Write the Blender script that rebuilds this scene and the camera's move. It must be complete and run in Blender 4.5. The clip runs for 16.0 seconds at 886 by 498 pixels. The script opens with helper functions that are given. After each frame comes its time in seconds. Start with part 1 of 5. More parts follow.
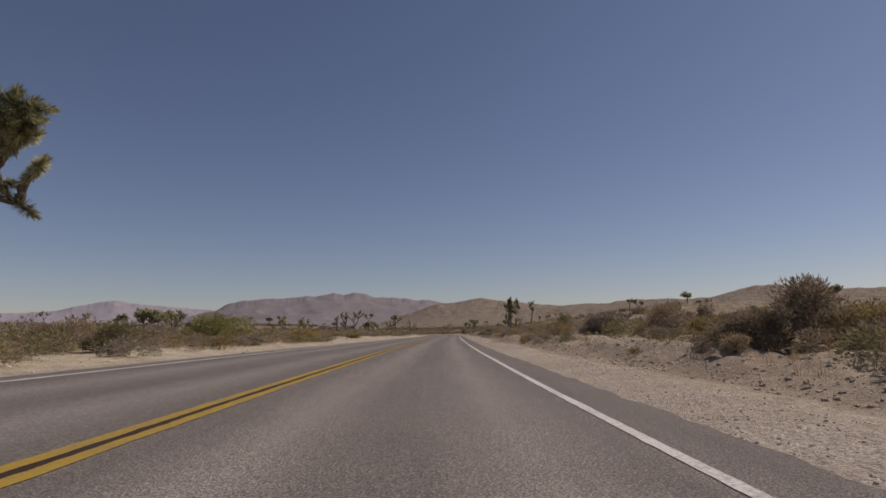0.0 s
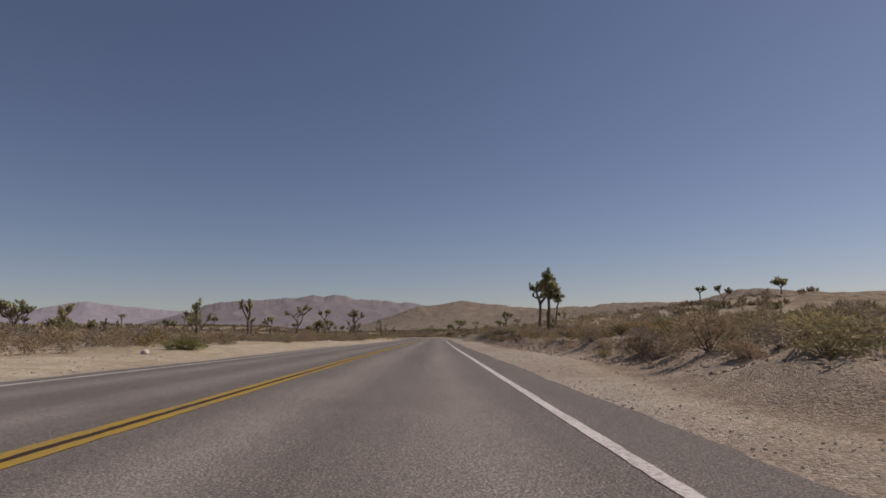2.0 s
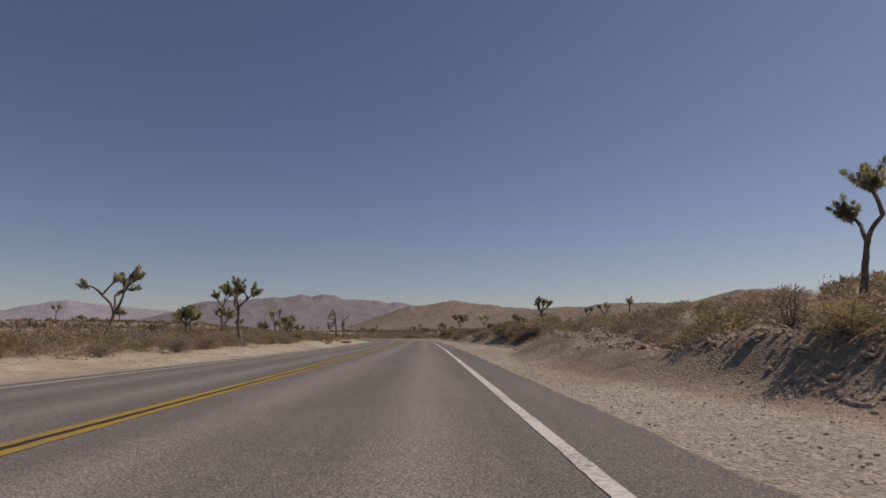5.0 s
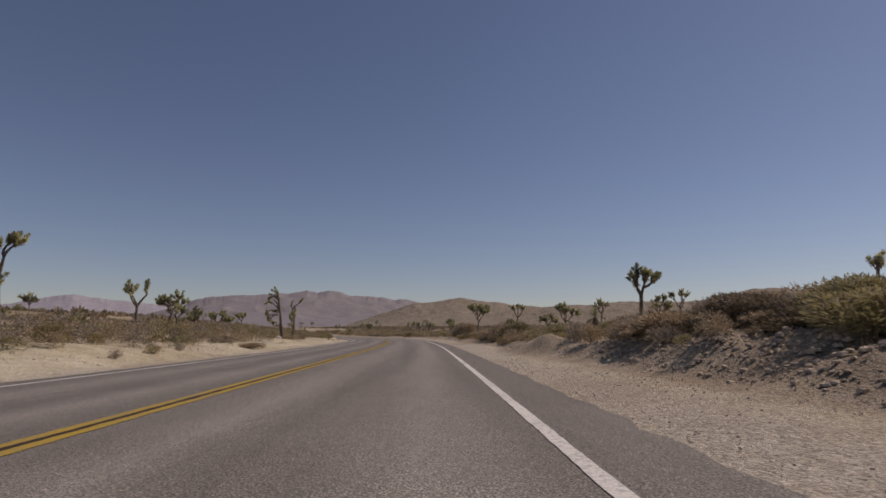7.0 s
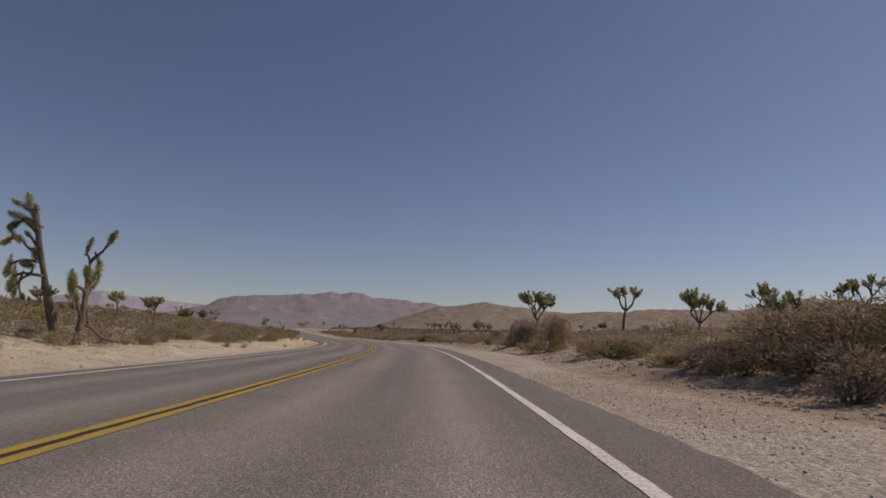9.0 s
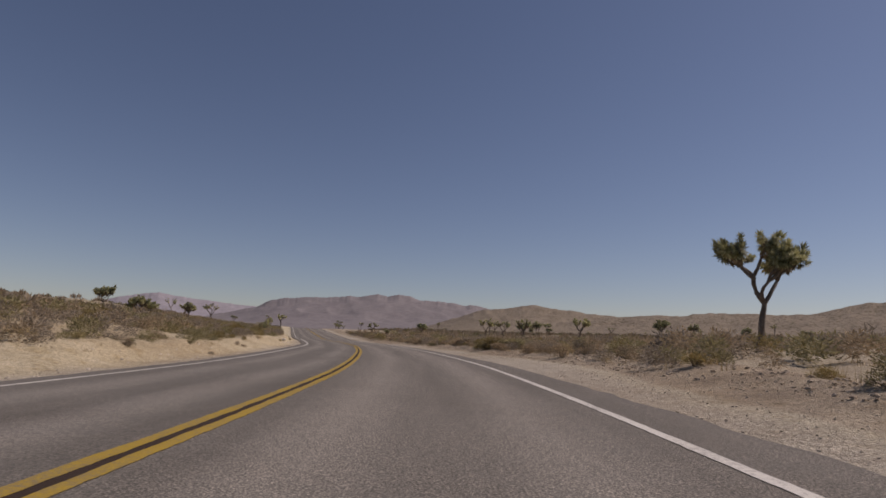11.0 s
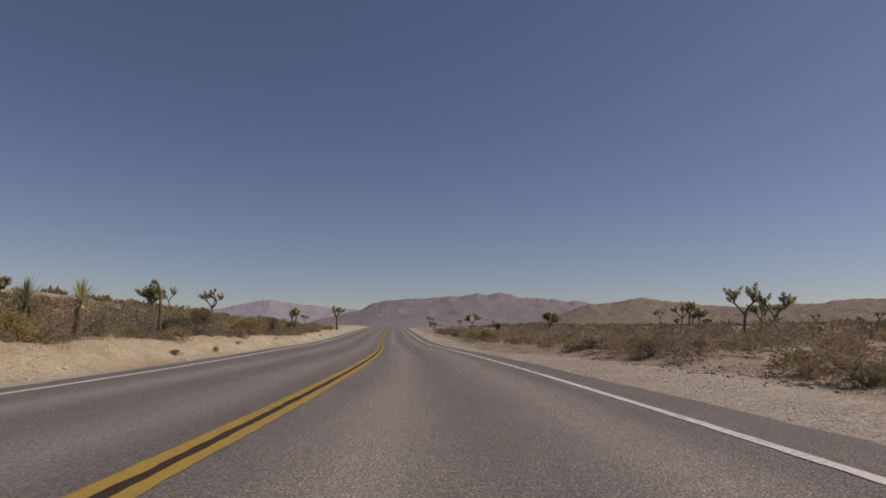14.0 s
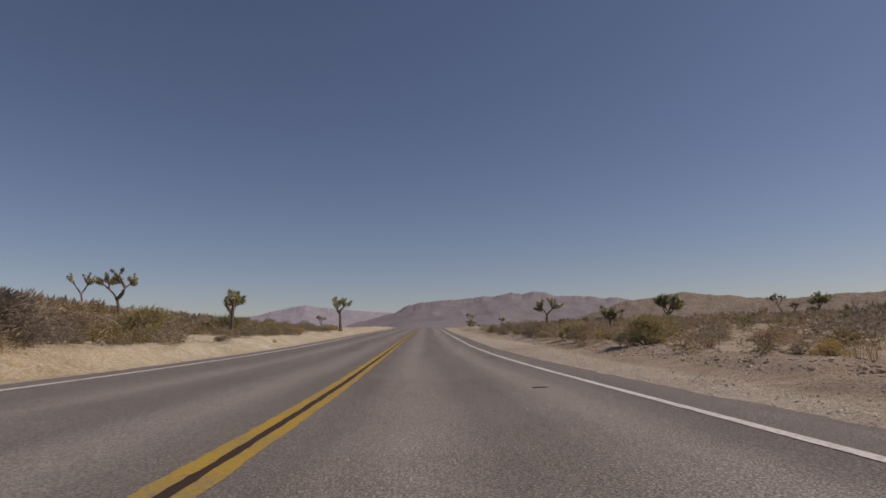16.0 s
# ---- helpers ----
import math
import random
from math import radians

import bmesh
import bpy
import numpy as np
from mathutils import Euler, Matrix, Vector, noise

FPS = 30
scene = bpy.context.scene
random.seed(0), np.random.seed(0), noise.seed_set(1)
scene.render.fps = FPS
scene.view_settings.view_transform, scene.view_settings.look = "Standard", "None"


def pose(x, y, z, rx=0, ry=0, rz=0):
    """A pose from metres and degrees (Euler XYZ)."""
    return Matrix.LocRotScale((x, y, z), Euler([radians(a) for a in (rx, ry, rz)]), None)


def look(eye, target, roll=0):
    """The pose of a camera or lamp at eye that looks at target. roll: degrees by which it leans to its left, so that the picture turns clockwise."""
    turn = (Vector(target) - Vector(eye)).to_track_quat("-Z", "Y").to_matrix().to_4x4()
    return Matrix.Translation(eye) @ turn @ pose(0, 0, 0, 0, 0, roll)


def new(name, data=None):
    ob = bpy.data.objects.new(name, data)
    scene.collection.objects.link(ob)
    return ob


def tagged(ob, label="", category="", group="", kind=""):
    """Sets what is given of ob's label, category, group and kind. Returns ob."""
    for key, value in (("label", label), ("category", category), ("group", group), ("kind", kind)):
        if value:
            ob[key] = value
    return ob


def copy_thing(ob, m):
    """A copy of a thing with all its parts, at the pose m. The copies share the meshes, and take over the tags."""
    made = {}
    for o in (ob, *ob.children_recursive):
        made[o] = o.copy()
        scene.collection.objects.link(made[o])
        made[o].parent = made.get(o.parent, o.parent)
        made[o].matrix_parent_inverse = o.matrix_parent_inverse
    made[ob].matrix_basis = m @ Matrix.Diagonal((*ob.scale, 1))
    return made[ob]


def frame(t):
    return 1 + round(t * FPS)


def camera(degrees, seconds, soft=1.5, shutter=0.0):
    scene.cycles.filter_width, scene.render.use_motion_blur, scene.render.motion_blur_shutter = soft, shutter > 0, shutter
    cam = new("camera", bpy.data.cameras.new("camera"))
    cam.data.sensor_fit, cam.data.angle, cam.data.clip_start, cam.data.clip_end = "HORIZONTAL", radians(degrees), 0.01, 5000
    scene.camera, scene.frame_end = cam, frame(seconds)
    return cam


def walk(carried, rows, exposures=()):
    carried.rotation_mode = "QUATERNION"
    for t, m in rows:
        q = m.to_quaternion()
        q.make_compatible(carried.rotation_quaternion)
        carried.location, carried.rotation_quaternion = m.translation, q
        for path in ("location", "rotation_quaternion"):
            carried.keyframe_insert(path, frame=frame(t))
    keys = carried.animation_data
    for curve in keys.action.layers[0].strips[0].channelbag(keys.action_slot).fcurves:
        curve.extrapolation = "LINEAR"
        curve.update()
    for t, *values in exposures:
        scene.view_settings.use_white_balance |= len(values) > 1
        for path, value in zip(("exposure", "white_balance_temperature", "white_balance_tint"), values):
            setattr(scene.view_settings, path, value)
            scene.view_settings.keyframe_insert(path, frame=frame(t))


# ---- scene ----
cam = camera(73.6, 16.0, soft=1.65)
PATH = [
    (0.0, (1.09, 0.09, 0.659), (-0.108, 19.854, 3.461), -0.79),
    (0.5, (0.48, 9.87, 0.682), (-0.421, 29.652, 3.472), -0.74),
    (1.0, (-0.06, 19.63, 0.674), (-0.808, 39.416, 3.476), -0.78),
    (1.5, (-0.50, 29.41, 0.657), (-1.144, 49.185, 3.559), -0.66),
    (2.0, (-0.96, 39.17, 0.673), (-1.550, 58.949, 3.567), -0.57),
    (2.5, (-1.40, 48.79, 0.683), (-1.956, 68.579, 3.532), -0.30),
    (3.0, (-1.78, 58.05, 0.690), (-2.253, 77.845, 3.534), -0.14),
    (3.5, (-2.10, 67.00, 0.662), (-2.489, 86.783, 3.563), -0.09),
    (4.0, (-2.38, 75.76, 0.668), (-2.688, 95.551, 3.562), -0.19),
    (4.6, (-2.74, 86.31, 0.688), (-2.955, 106.085, 3.672), -0.20),
    (5.2, (-3.13, 96.95, 0.708), (-3.481, 116.740, 3.550), -0.56),
    (5.8, (-3.56, 107.67, 0.728), (-4.115, 127.484, 3.411), -0.89),
    (6.5, (-4.12, 120.35, 0.714), (-4.642, 140.143, 3.528), -0.60),
    (7.0, (-4.50, 129.47, 0.745), (-5.002, 149.259, 3.579), 0.13),
    (7.5, (-4.90, 138.49, 0.760), (-5.478, 158.288, 3.569), 0.62),
    (8.0, (-5.34, 147.27, 0.746), (-6.153, 167.048, 3.624), 0.89),
    (8.5, (-5.95, 155.86, 0.756), (-7.000, 175.622, 3.653), 1.22),
    (9.0, (-6.59, 164.20, 0.749), (-7.920, 183.935, 3.710), 1.51),
    (9.5, (-7.49, 172.28, 0.744), (-9.182, 191.990, 3.687), 2.06),
    (10.1, (-8.59, 181.90, 0.713), (-10.667, 201.534, 3.906), 2.44),
    (10.7, (-9.87, 191.45, 0.721), (-12.421, 211.041, 3.833), 2.25),
    (11.3, (-11.41, 200.92, 0.729), (-14.659, 220.438, 3.645), 1.87),
    (12.0, (-13.62, 211.83, 0.742), (-17.651, 231.222, 3.519), 1.78),
    (12.5, (-15.56, 219.49, 0.711), (-20.112, 238.757, 3.548), 1.64),
    (13.0, (-17.66, 226.90, 0.691), (-22.723, 246.034, 3.563), 1.34),
    (13.5, (-19.94, 234.04, 0.708), (-25.522, 253.028, 3.590), 1.22),
    (14.0, (-22.28, 240.91, 0.702), (-28.346, 259.744, 3.615), 0.44),
    (14.5, (-24.78, 247.59, 0.711), (-31.216, 266.295, 3.663), -0.13),
    (15.0, (-27.26, 254.13, 0.687), (-34.027, 272.720, 3.620), -0.36),
    (15.5, (-29.82, 260.51, 0.694), (-36.844, 279.000, 3.655), -0.79),
    (16.0, (-32.47, 266.91, 0.695), (-39.553, 285.378, 3.657), -1.07),
]
walk(cam, [(t, look(eye, target, roll)) for t, eye, target, roll in PATH], exposures=[(0.0, 0.05, 7200, 26), (16.0, 0.06, 7200, 26)])

# ---- daylight: high desert sun from the right of the road, clear sky ----
SUN_TURN, SUN_RISE = 71.0, 48.0  # degrees clockwise from +y, degrees above the horizon
world = bpy.data.worlds.new("world")
scene.world = world
world.use_nodes = True
wn = world.node_tree.nodes
sky = wn.new("ShaderNodeTexSky")
sky.sky_type, sky.sun_disc = "NISHITA", False
sky.sun_elevation, sky.sun_rotation = radians(SUN_RISE), radians(SUN_TURN)
sky.altitude, sky.air_density, sky.dust_density, sky.ozone_density = 1200, 1.0, 0.9, 2.5
wn["Background"].inputs["Strength"].default_value = 0.06
world.node_tree.links.new(sky.outputs[0], wn["Background"].inputs["Color"])
sun_data = bpy.data.lights.new("sun", "SUN")
sun_data.energy, sun_data.angle, sun_data.color = 2.6, radians(0.5), (1.0, 0.95, 0.87)
sun = new("sun", sun_data)
sun.matrix_world = look((math.sin(radians(SUN_TURN)) * math.cos(radians(SUN_RISE)) * 100,
                         math.cos(radians(SUN_TURN)) * math.cos(radians(SUN_RISE)) * 100,
                         math.sin(radians(SUN_RISE)) * 100), (0, 0, 0))


# ---- materials ----
def material(name, rough=0.9, metal=0.0):
    m = bpy.data.materials.new(name)
    m.use_nodes = True
    b = m.node_tree.nodes["Principled BSDF"]
    b.inputs["Roughness"].default_value, b.inputs["Metallic"].default_value = rough, metal
    b.inputs["Specular IOR Level"].default_value = 0.25
    return m, m.node_tree.nodes, m.node_tree.links, b


def noise_node(nodes, links, vec, scale, detail=6.0, rough=0.6):
    n = nodes.new("ShaderNodeTexNoise")
    n.inputs["Scale"].default_value, n.inputs["Detail"].default_value, n.inputs["Roughness"].default_value = scale, detail, rough
    links.new(vec, n.inputs["Vector"])
    return n.outputs["Fac"]


def ramp(nodes, links, fac, stops):
    r = nodes.new("ShaderNodeValToRGB")
    e = r.color_ramp.elements
    while len(e) < len(stops):
        e.new(0.5)
    for k, (p, c) in zip(e, stops):
        k.position, k.color = p, (*c, 1)
    links.new(fac, r.inputs["Fac"])
    return r.outputs["Color"]


def mix(nodes, links, fac, a, b, kind="MIX"):
    n = nodes.new("ShaderNodeMix")
    n.data_type, n.blend_type, n.clamp_factor = "RGBA", kind, True
    for value, k in ((fac, 0), (a, 6), (b, 7)):
        if isinstance(value, float):
            n.inputs[k].default_value = value
        elif isinstance(value, tuple):
            n.inputs[k].default_value = (*value, 1)
        else:
            links.new(value, n.inputs[k])
    return n.outputs[2]


def maths(nodes, links, op, a, b=0.0, c=0.0):
    n = nodes.new("ShaderNodeMath")
    n.operation = op
    for k, value in enumerate((a, b, c)):
        if isinstance(value, (float, int)):
            n.inputs[k].default_value = value
        else:
            links.new(value, n.inputs[k])
    return n.outputs[0]


def bump(nodes, links, bsdf, height, strength, distance):
    n = nodes.new("ShaderNodeBump")
    n.inputs["Strength"].default_value, n.inputs["Distance"].default_value = strength, distance
    links.new(height, n.inputs["Height"])
    links.new(n.outputs[0], bsdf.inputs["Normal"])


def place_vec(nodes, kind="Object"):
    if kind == "UV":
        return nodes.new("ShaderNodeUVMap").outputs[0]
    if kind == "World":
        return nodes.new("ShaderNodeNewGeometry").outputs["Position"]
    return nodes.new("ShaderNodeTexCoord").outputs[kind]


def spread(nodes, links, fac, low, high):
    """fac stretched from low..high to 0..1, clamped"""
    n = nodes.new("ShaderNodeMapRange")
    n.inputs[1].default_value, n.inputs[2].default_value = low, high
    links.new(fac, n.inputs[0])
    return n.outputs[0]


def make_ground():
    m, n, l, b = material("desert_ground", 0.95)
    p = place_vec(n, "World")
    big = noise_node(n, l, p, 0.09, 5)
    mid = noise_node(n, l, p, 0.9, 6)
    fine = noise_node(n, l, p, 9.0, 8, 0.7)
    grit = noise_node(n, l, p, 45.0, 4, 0.7)
    sand = ramp(n, l, mid, [(0.3, (0.43, 0.382, 0.265)), (0.5, (0.525, 0.475, 0.34)), (0.7, (0.615, 0.565, 0.42))])
    dirt = ramp(n, l, mid, [(0.3, (0.25, 0.20, 0.135)), (0.55, (0.38, 0.315, 0.22)), (0.75, (0.51, 0.43, 0.305))])
    att = n.new("ShaderNodeAttribute")
    att.attribute_name = "rocky"
    edge = maths(n, l, "ADD", att.outputs["Fac"], maths(n, l, "MULTIPLY", maths(n, l, "SUBTRACT", mid, 0.5), 1.1))
    col = mix(n, l, spread(n, l, edge, 0.25, 0.75), sand, dirt)
    patch = noise_node(n, l, p, 2.3, 5, 0.65)
    col = mix(n, l, spread(n, l, patch, 0.52, 0.66), col, mix(n, l, 1.0, col, (0.80, 0.75, 0.64), "MULTIPLY"))
    grey = n.new("ShaderNodeAttribute")
    grey.attribute_name = "gravelly"
    col = mix(n, l, maths(n, l, "MULTIPLY", grey.outputs["Fac"], 0.7), col, ramp(n, l, fine, [(0.35, (0.31, 0.27, 0.225)), (0.65, (0.50, 0.45, 0.385))]))
    red = n.new("ShaderNodeAttribute")
    red.attribute_name = "ochre"
    col = mix(n, l, red.outputs["Fac"], col, mix(n, l, 0.4, col, (0.44, 0.335, 0.20)))
    col = mix(n, l, spread(n, l, big, 0.45, 0.62), col, mix(n, l, 1.0, col, (0.86, 0.82, 0.78), "MULTIPLY"))
    wild = n.new("ShaderNodeAttribute")
    wild.attribute_name = "wild"
    cover = maths(n, l, "ADD", wild.outputs["Fac"], maths(n, l, "MULTIPLY", maths(n, l, "SUBTRACT", noise_node(n, l, p, 0.35, 7, 0.7), 0.5), 2.2))
    col = mix(n, l, spread(n, l, cover, 0.3, 0.75), col, ramp(n, l, mid, [(0.3, (0.155, 0.125, 0.08)), (0.7, (0.30, 0.245, 0.16))]))
    speck = ramp(n, l, grit, [(0.34, (0.32, 0.29, 0.27)), (0.46, (0.95, 0.95, 0.95)), (0.58, (1.05, 1.05, 1.05)), (0.68, (1.5, 1.48, 1.45))])
    col = mix(n, l, 0.8, col, speck, "MULTIPLY")
    cell = n.new("ShaderNodeTexVoronoi")
    cell.inputs["Scale"].default_value = 24.0
    l.new(p, cell.inputs["Vector"])
    col = mix(n, l, 0.55, col, ramp(n, l, cell.outputs["Color"], [(0.1, (0.55, 0.54, 0.53)), (0.5, (1.0, 1.0, 1.0)), (0.9, (1.4, 1.38, 1.35))]), "MULTIPLY")
    l.new(col, b.inputs["Base Color"])
    relief = maths(n, l, "ADD", maths(n, l, "MULTIPLY", fine, 0.8), maths(n, l, "MULTIPLY", grit, 0.25))
    bump(n, l, b, maths(n, l, "SUBTRACT", relief, maths(n, l, "MULTIPLY", cell.outputs["Distance"], 0.45)), 0.75, 0.06)
    return m


def make_asphalt():
    m, n, l, b = material("old_asphalt", 0.85)
    uv = place_vec(n, "UV")
    sep = n.new("ShaderNodeSeparateXYZ")
    l.new(uv, sep.inputs[0])
    # wheel tracks: smooth lighter bands along both lanes
    off = maths(n, l, "ABSOLUTE", maths(n, l, "SUBTRACT", maths(n, l, "ABSOLUTE", sep.outputs[0]), 1.85))
    band = maths(n, l, "ABSOLUTE", maths(n, l, "SUBTRACT", off, 0.85))
    tm = n.new("ShaderNodeMapping")
    tm.inputs["Scale"].default_value = (1.0, 0.06, 1.0)
    l.new(uv, tm.inputs["Vector"])
    streak = noise_node(n, l, tm.outputs[0], 1.6, 6, 0.65)
    patch = noise_node(n, l, uv, 0.35, 5)
    grit = noise_node(n, l, uv, 75.0, 2, 0.7)
    stone = n.new("ShaderNodeTexVoronoi")
    stone.inputs["Scale"].default_value = 62.0
    l.new(uv, stone.inputs["Vector"])
    track = maths(n, l, "ADD", maths(n, l, "MULTIPLY", spread(n, l, band, 0.6, 0.05), 0.42), maths(n, l, "MULTIPLY", streak, 0.78))
    col = ramp(n, l, track, [(0.25, (0.137, 0.129, 0.111)), (0.55, (0.182, 0.172, 0.150)), (0.9, (0.234, 0.221, 0.193))])
    col = mix(n, l, spread(n, l, patch, 0.52, 0.7), col, mix(n, l, 1.0, col, (0.88, 0.87, 0.86), "MULTIPLY"))
    strip = maths(n, l, "MULTIPLY", spread(n, l, sep.outputs[0], -1.25, -0.55), spread(n, l, sep.outputs[0], 0.05, -0.15))
    strip = maths(n, l, "MAXIMUM", strip, maths(n, l, "MULTIPLY", spread(n, l, sep.outputs[0], -2.3, -2.9), 0.25))
    col = mix(n, l, maths(n, l, "MULTIPLY", strip, spread(n, l, streak, 0.3, 0.6)), col, mix(n, l, 1.0, col, (0.94, 0.94, 0.93), "MULTIPLY"))
    # the near lane is coarser than the far one, in uneven patches
    worn = maths(n, l, "ADD", maths(n, l, "MULTIPLY", spread(n, l, noise_node(n, l, uv, 1.3, 4), 0.35, 0.65), 0.45), 0.1)
    worn = maths(n, l, "ADD", worn, maths(n, l, "MULTIPLY", spread(n, l, sep.outputs[0], -0.6, 0.6), 0.45))
    col = mix(n, l, worn, col, ramp(n, l, grit, [(0.36, (0.36, 0.35, 0.35)), (0.49, (0.92, 0.91, 0.9)), (0.62, (2.1, 2.03, 1.95))]), "MULTIPLY")
    chips = ramp(n, l, stone.outputs["Color"], [(0.1, (0.35, 0.34, 0.34)), (0.5, (0.95, 0.93, 0.92)), (0.9, (1.9, 1.78, 1.72))])
    col = mix(n, l, 0.45, col, chips, "MULTIPLY")
    l.new(col, b.inputs["Base Color"])
    bump(n, l, b, maths(n, l, "ADD", grit, maths(n, l, "MULTIPLY", stone.outputs["Distance"], 0.8)), 0.4, 0.006)
    return m


def make_paint(name, colour, worn):
    m, n, l, b = material(name, 0.75)
    uv = place_vec(n, "UV")
    fine = noise_node(n, l, uv, 22.0, 6, 0.75)
    big = noise_node(n, l, uv, 0.8, 4)
    keep = maths(n, l, "ADD", maths(n, l, "MULTIPLY", fine, 0.75), maths(n, l, "MULTIPLY", big, 0.35))
    col = mix(n, l, spread(n, l, keep, worn - 0.1, worn + 0.12), (0.17, 0.155, 0.145), colour)
    grit = noise_node(n, l, uv, 70.0, 3, 0.7)
    col = mix(n, l, 0.5, col, ramp(n, l, grit, [(0.3, (0.72, 0.7, 0.68)), (0.6, (1.05, 1.05, 1.05))]), "MULTIPLY")
    l.new(col, b.inputs["Base Color"])
    bump(n, l, b, grit, 0.4, 0.008)
    return m


def make_rock(name, dark, light, scale, relief=0.05):
    m, n, l, b = material(name, 0.92)
    p = place_vec(n, "World")
    a = noise_node(n, l, p, scale, 7, 0.65)
    f = noise_node(n, l, p, scale * 9, 5, 0.7)
    info = n.new("ShaderNodeNewGeometry").outputs["Random Per Island"]
    col = ramp(n, l, a, [(0.3, dark), (0.7, light)])
    col = mix(n, l, 0.5, col, ramp(n, l, info, [(0.0, (0.6, 0.6, 0.62)), (1.0, (1.25, 1.2, 1.15))]), "MULTIPLY")
    col = mix(n, l, 0.5, col, ramp(n, l, f, [(0.3, (0.65, 0.65, 0.65)), (0.7, (1.15, 1.15, 1.15))]), "MULTIPLY")
    l.new(col, b.inputs["Base Color"])
    bump(n, l, b, f, 0.7, relief)
    return m


def make_plant(name, dark, light, rough=0.7, vary=0.35):
    m, n, l, b = material(name, rough)
    isl = n.new("ShaderNodeNewGeometry").outputs["Random Per Island"]
    obj = n.new("ShaderNodeObjectInfo").outputs["Random"]
    p = place_vec(n, "Object")
    a = noise_node(n, l, p, 3.0, 4)
    col = ramp(n, l, maths(n, l, "ADD", maths(n, l, "MULTIPLY", isl, 0.6), maths(n, l, "MULTIPLY", a, 0.4)), [(0.15, dark), (0.85, light)])
    tone = ramp(n, l, obj, [(0.0, (1 - vary, 1 - vary, 1 - vary)), (0.5, (1, 1, 1)), (1.0, (1 + vary, 1 + vary * 0.8, 1 + vary * 0.5))])
    col = mix(n, l, 1.0, col, tone, "MULTIPLY")
    l.new(col, b.inputs["Base Color"])
    thin = n.new("ShaderNodeBsdfTranslucent")
    l.new(col, thin.inputs["Color"])
    both = n.new("ShaderNodeMixShader")
    both.inputs[0].default_value = 0.32
    l.new(b.outputs[0], both.inputs[1])
    l.new(thin.outputs[0], both.inputs[2])
    l.new(both.outputs[0], n["Material Output"].inputs["Surface"])
    return m


def make_bark():
    m, n, l, b = material("shaggy_bark", 0.95)
    p = place_vec(n, "Object")
    mp = n.new("ShaderNodeMapping")
    mp.inputs["Scale"].default_value = (1, 1, 0.3)
    l.new(p, mp.inputs["Vector"])
    a = noise_node(n, l, mp.outputs[0], 14.0, 6, 0.7)
    c = noise_node(n, l, p, 2.0, 4)
    col = ramp(n, l, a, [(0.3, (0.09, 0.073, 0.06)), (0.55, (0.19, 0.157, 0.128)), (0.75, (0.32, 0.27, 0.22))])
    col = mix(n, l, 0.5, col, ramp(n, l, c, [(0.3, (0.7, 0.7, 0.7)), (0.7, (1.2, 1.17, 1.1))]), "MULTIPLY")
    l.new(col, b.inputs["Base Color"])
    bump(n, l, b, a, 1.0, 0.06)
    return m


def make_mountain(name, dark, light, scale, scrubby=False):
    m, n, l, b = material(name, 1.0)
    p = place_vec(n, "World")
    a = noise_node(n, l, p, scale, 9, 0.68)
    c = noise_node(n, l, p, scale * 7, 6, 0.7)
    col = ramp(n, l, a, [(0.3, dark), (0.7, light)])
    col = mix(n, l, 0.7, col, ramp(n, l, c, [(0.35, (0.8, 0.79, 0.79)), (0.6, (1.05, 1.05, 1.05))]), "MULTIPLY")
    if scrubby:
        dots = n.new("ShaderNodeTexVoronoi")
        dots.inputs["Scale"].default_value = 0.11
        l.new(p, dots.inputs["Vector"])
        col = mix(n, l, spread(n, l, maths(n, l, "ADD", dots.outputs["Distance"], maths(n, l, "MULTIPLY", c, 0.4)), 0.62, 0.42), col, (0.085, 0.075, 0.045))
    l.new(col, b.inputs["Base Color"])
    bump(n, l, b, a, 0.35, 20.0)
    return m


GROUND = make_ground()
ASPHALT = make_asphalt()
YELLOW = make_paint("yellow_paint", (0.42, 0.285, 0.04), 0.46)
WHITE = make_paint("white_paint", (0.70, 0.68, 0.61), 0.45)
BLACK = make_paint("black_filler", (0.05, 0.031, 0.019), 0.26)
ROCK = make_rock("berm_rock", (0.36, 0.285, 0.205), (0.66, 0.55, 0.42), 2.5)
PALE = make_rock("pale_granite", (0.52, 0.48, 0.41), (0.78, 0.73, 0.64), 2.0)
PEBBLE = make_rock("gravel", (0.46, 0.40, 0.32), (0.72, 0.65, 0.54), 6.0, 0.01)
BARK = make_bark()
BLADE = make_plant("joshua_blades", (0.20, 0.21, 0.10), (0.56, 0.56, 0.34))
THATCH = make_plant("dead_thatch", (0.13, 0.10, 0.07), (0.36, 0.29, 0.20))
TWIG = make_plant("grey_twigs", (0.17, 0.135, 0.10), (0.36, 0.30, 0.23))
BRUSH_BROWN = make_plant("brown_brush", (0.205, 0.16, 0.105), (0.45, 0.365, 0.25))
BRUSH_OLIVE = make_plant("olive_brush", (0.21, 0.185, 0.09), (0.48, 0.425, 0.23))
BRUSH_GREY = make_plant("grey_brush", (0.205, 0.17, 0.13), (0.43, 0.365, 0.28))
BRUSH_YELLOW = make_plant("yellow_brush", (0.24, 0.185, 0.075), (0.50, 0.40, 0.18))
BRUSH_GREEN = make_plant("green_brush", (0.13, 0.135, 0.05), (0.36, 0.355, 0.15))
STRAW = make_plant("dry_grass", (0.25, 0.19, 0.10), (0.48, 0.39, 0.23))


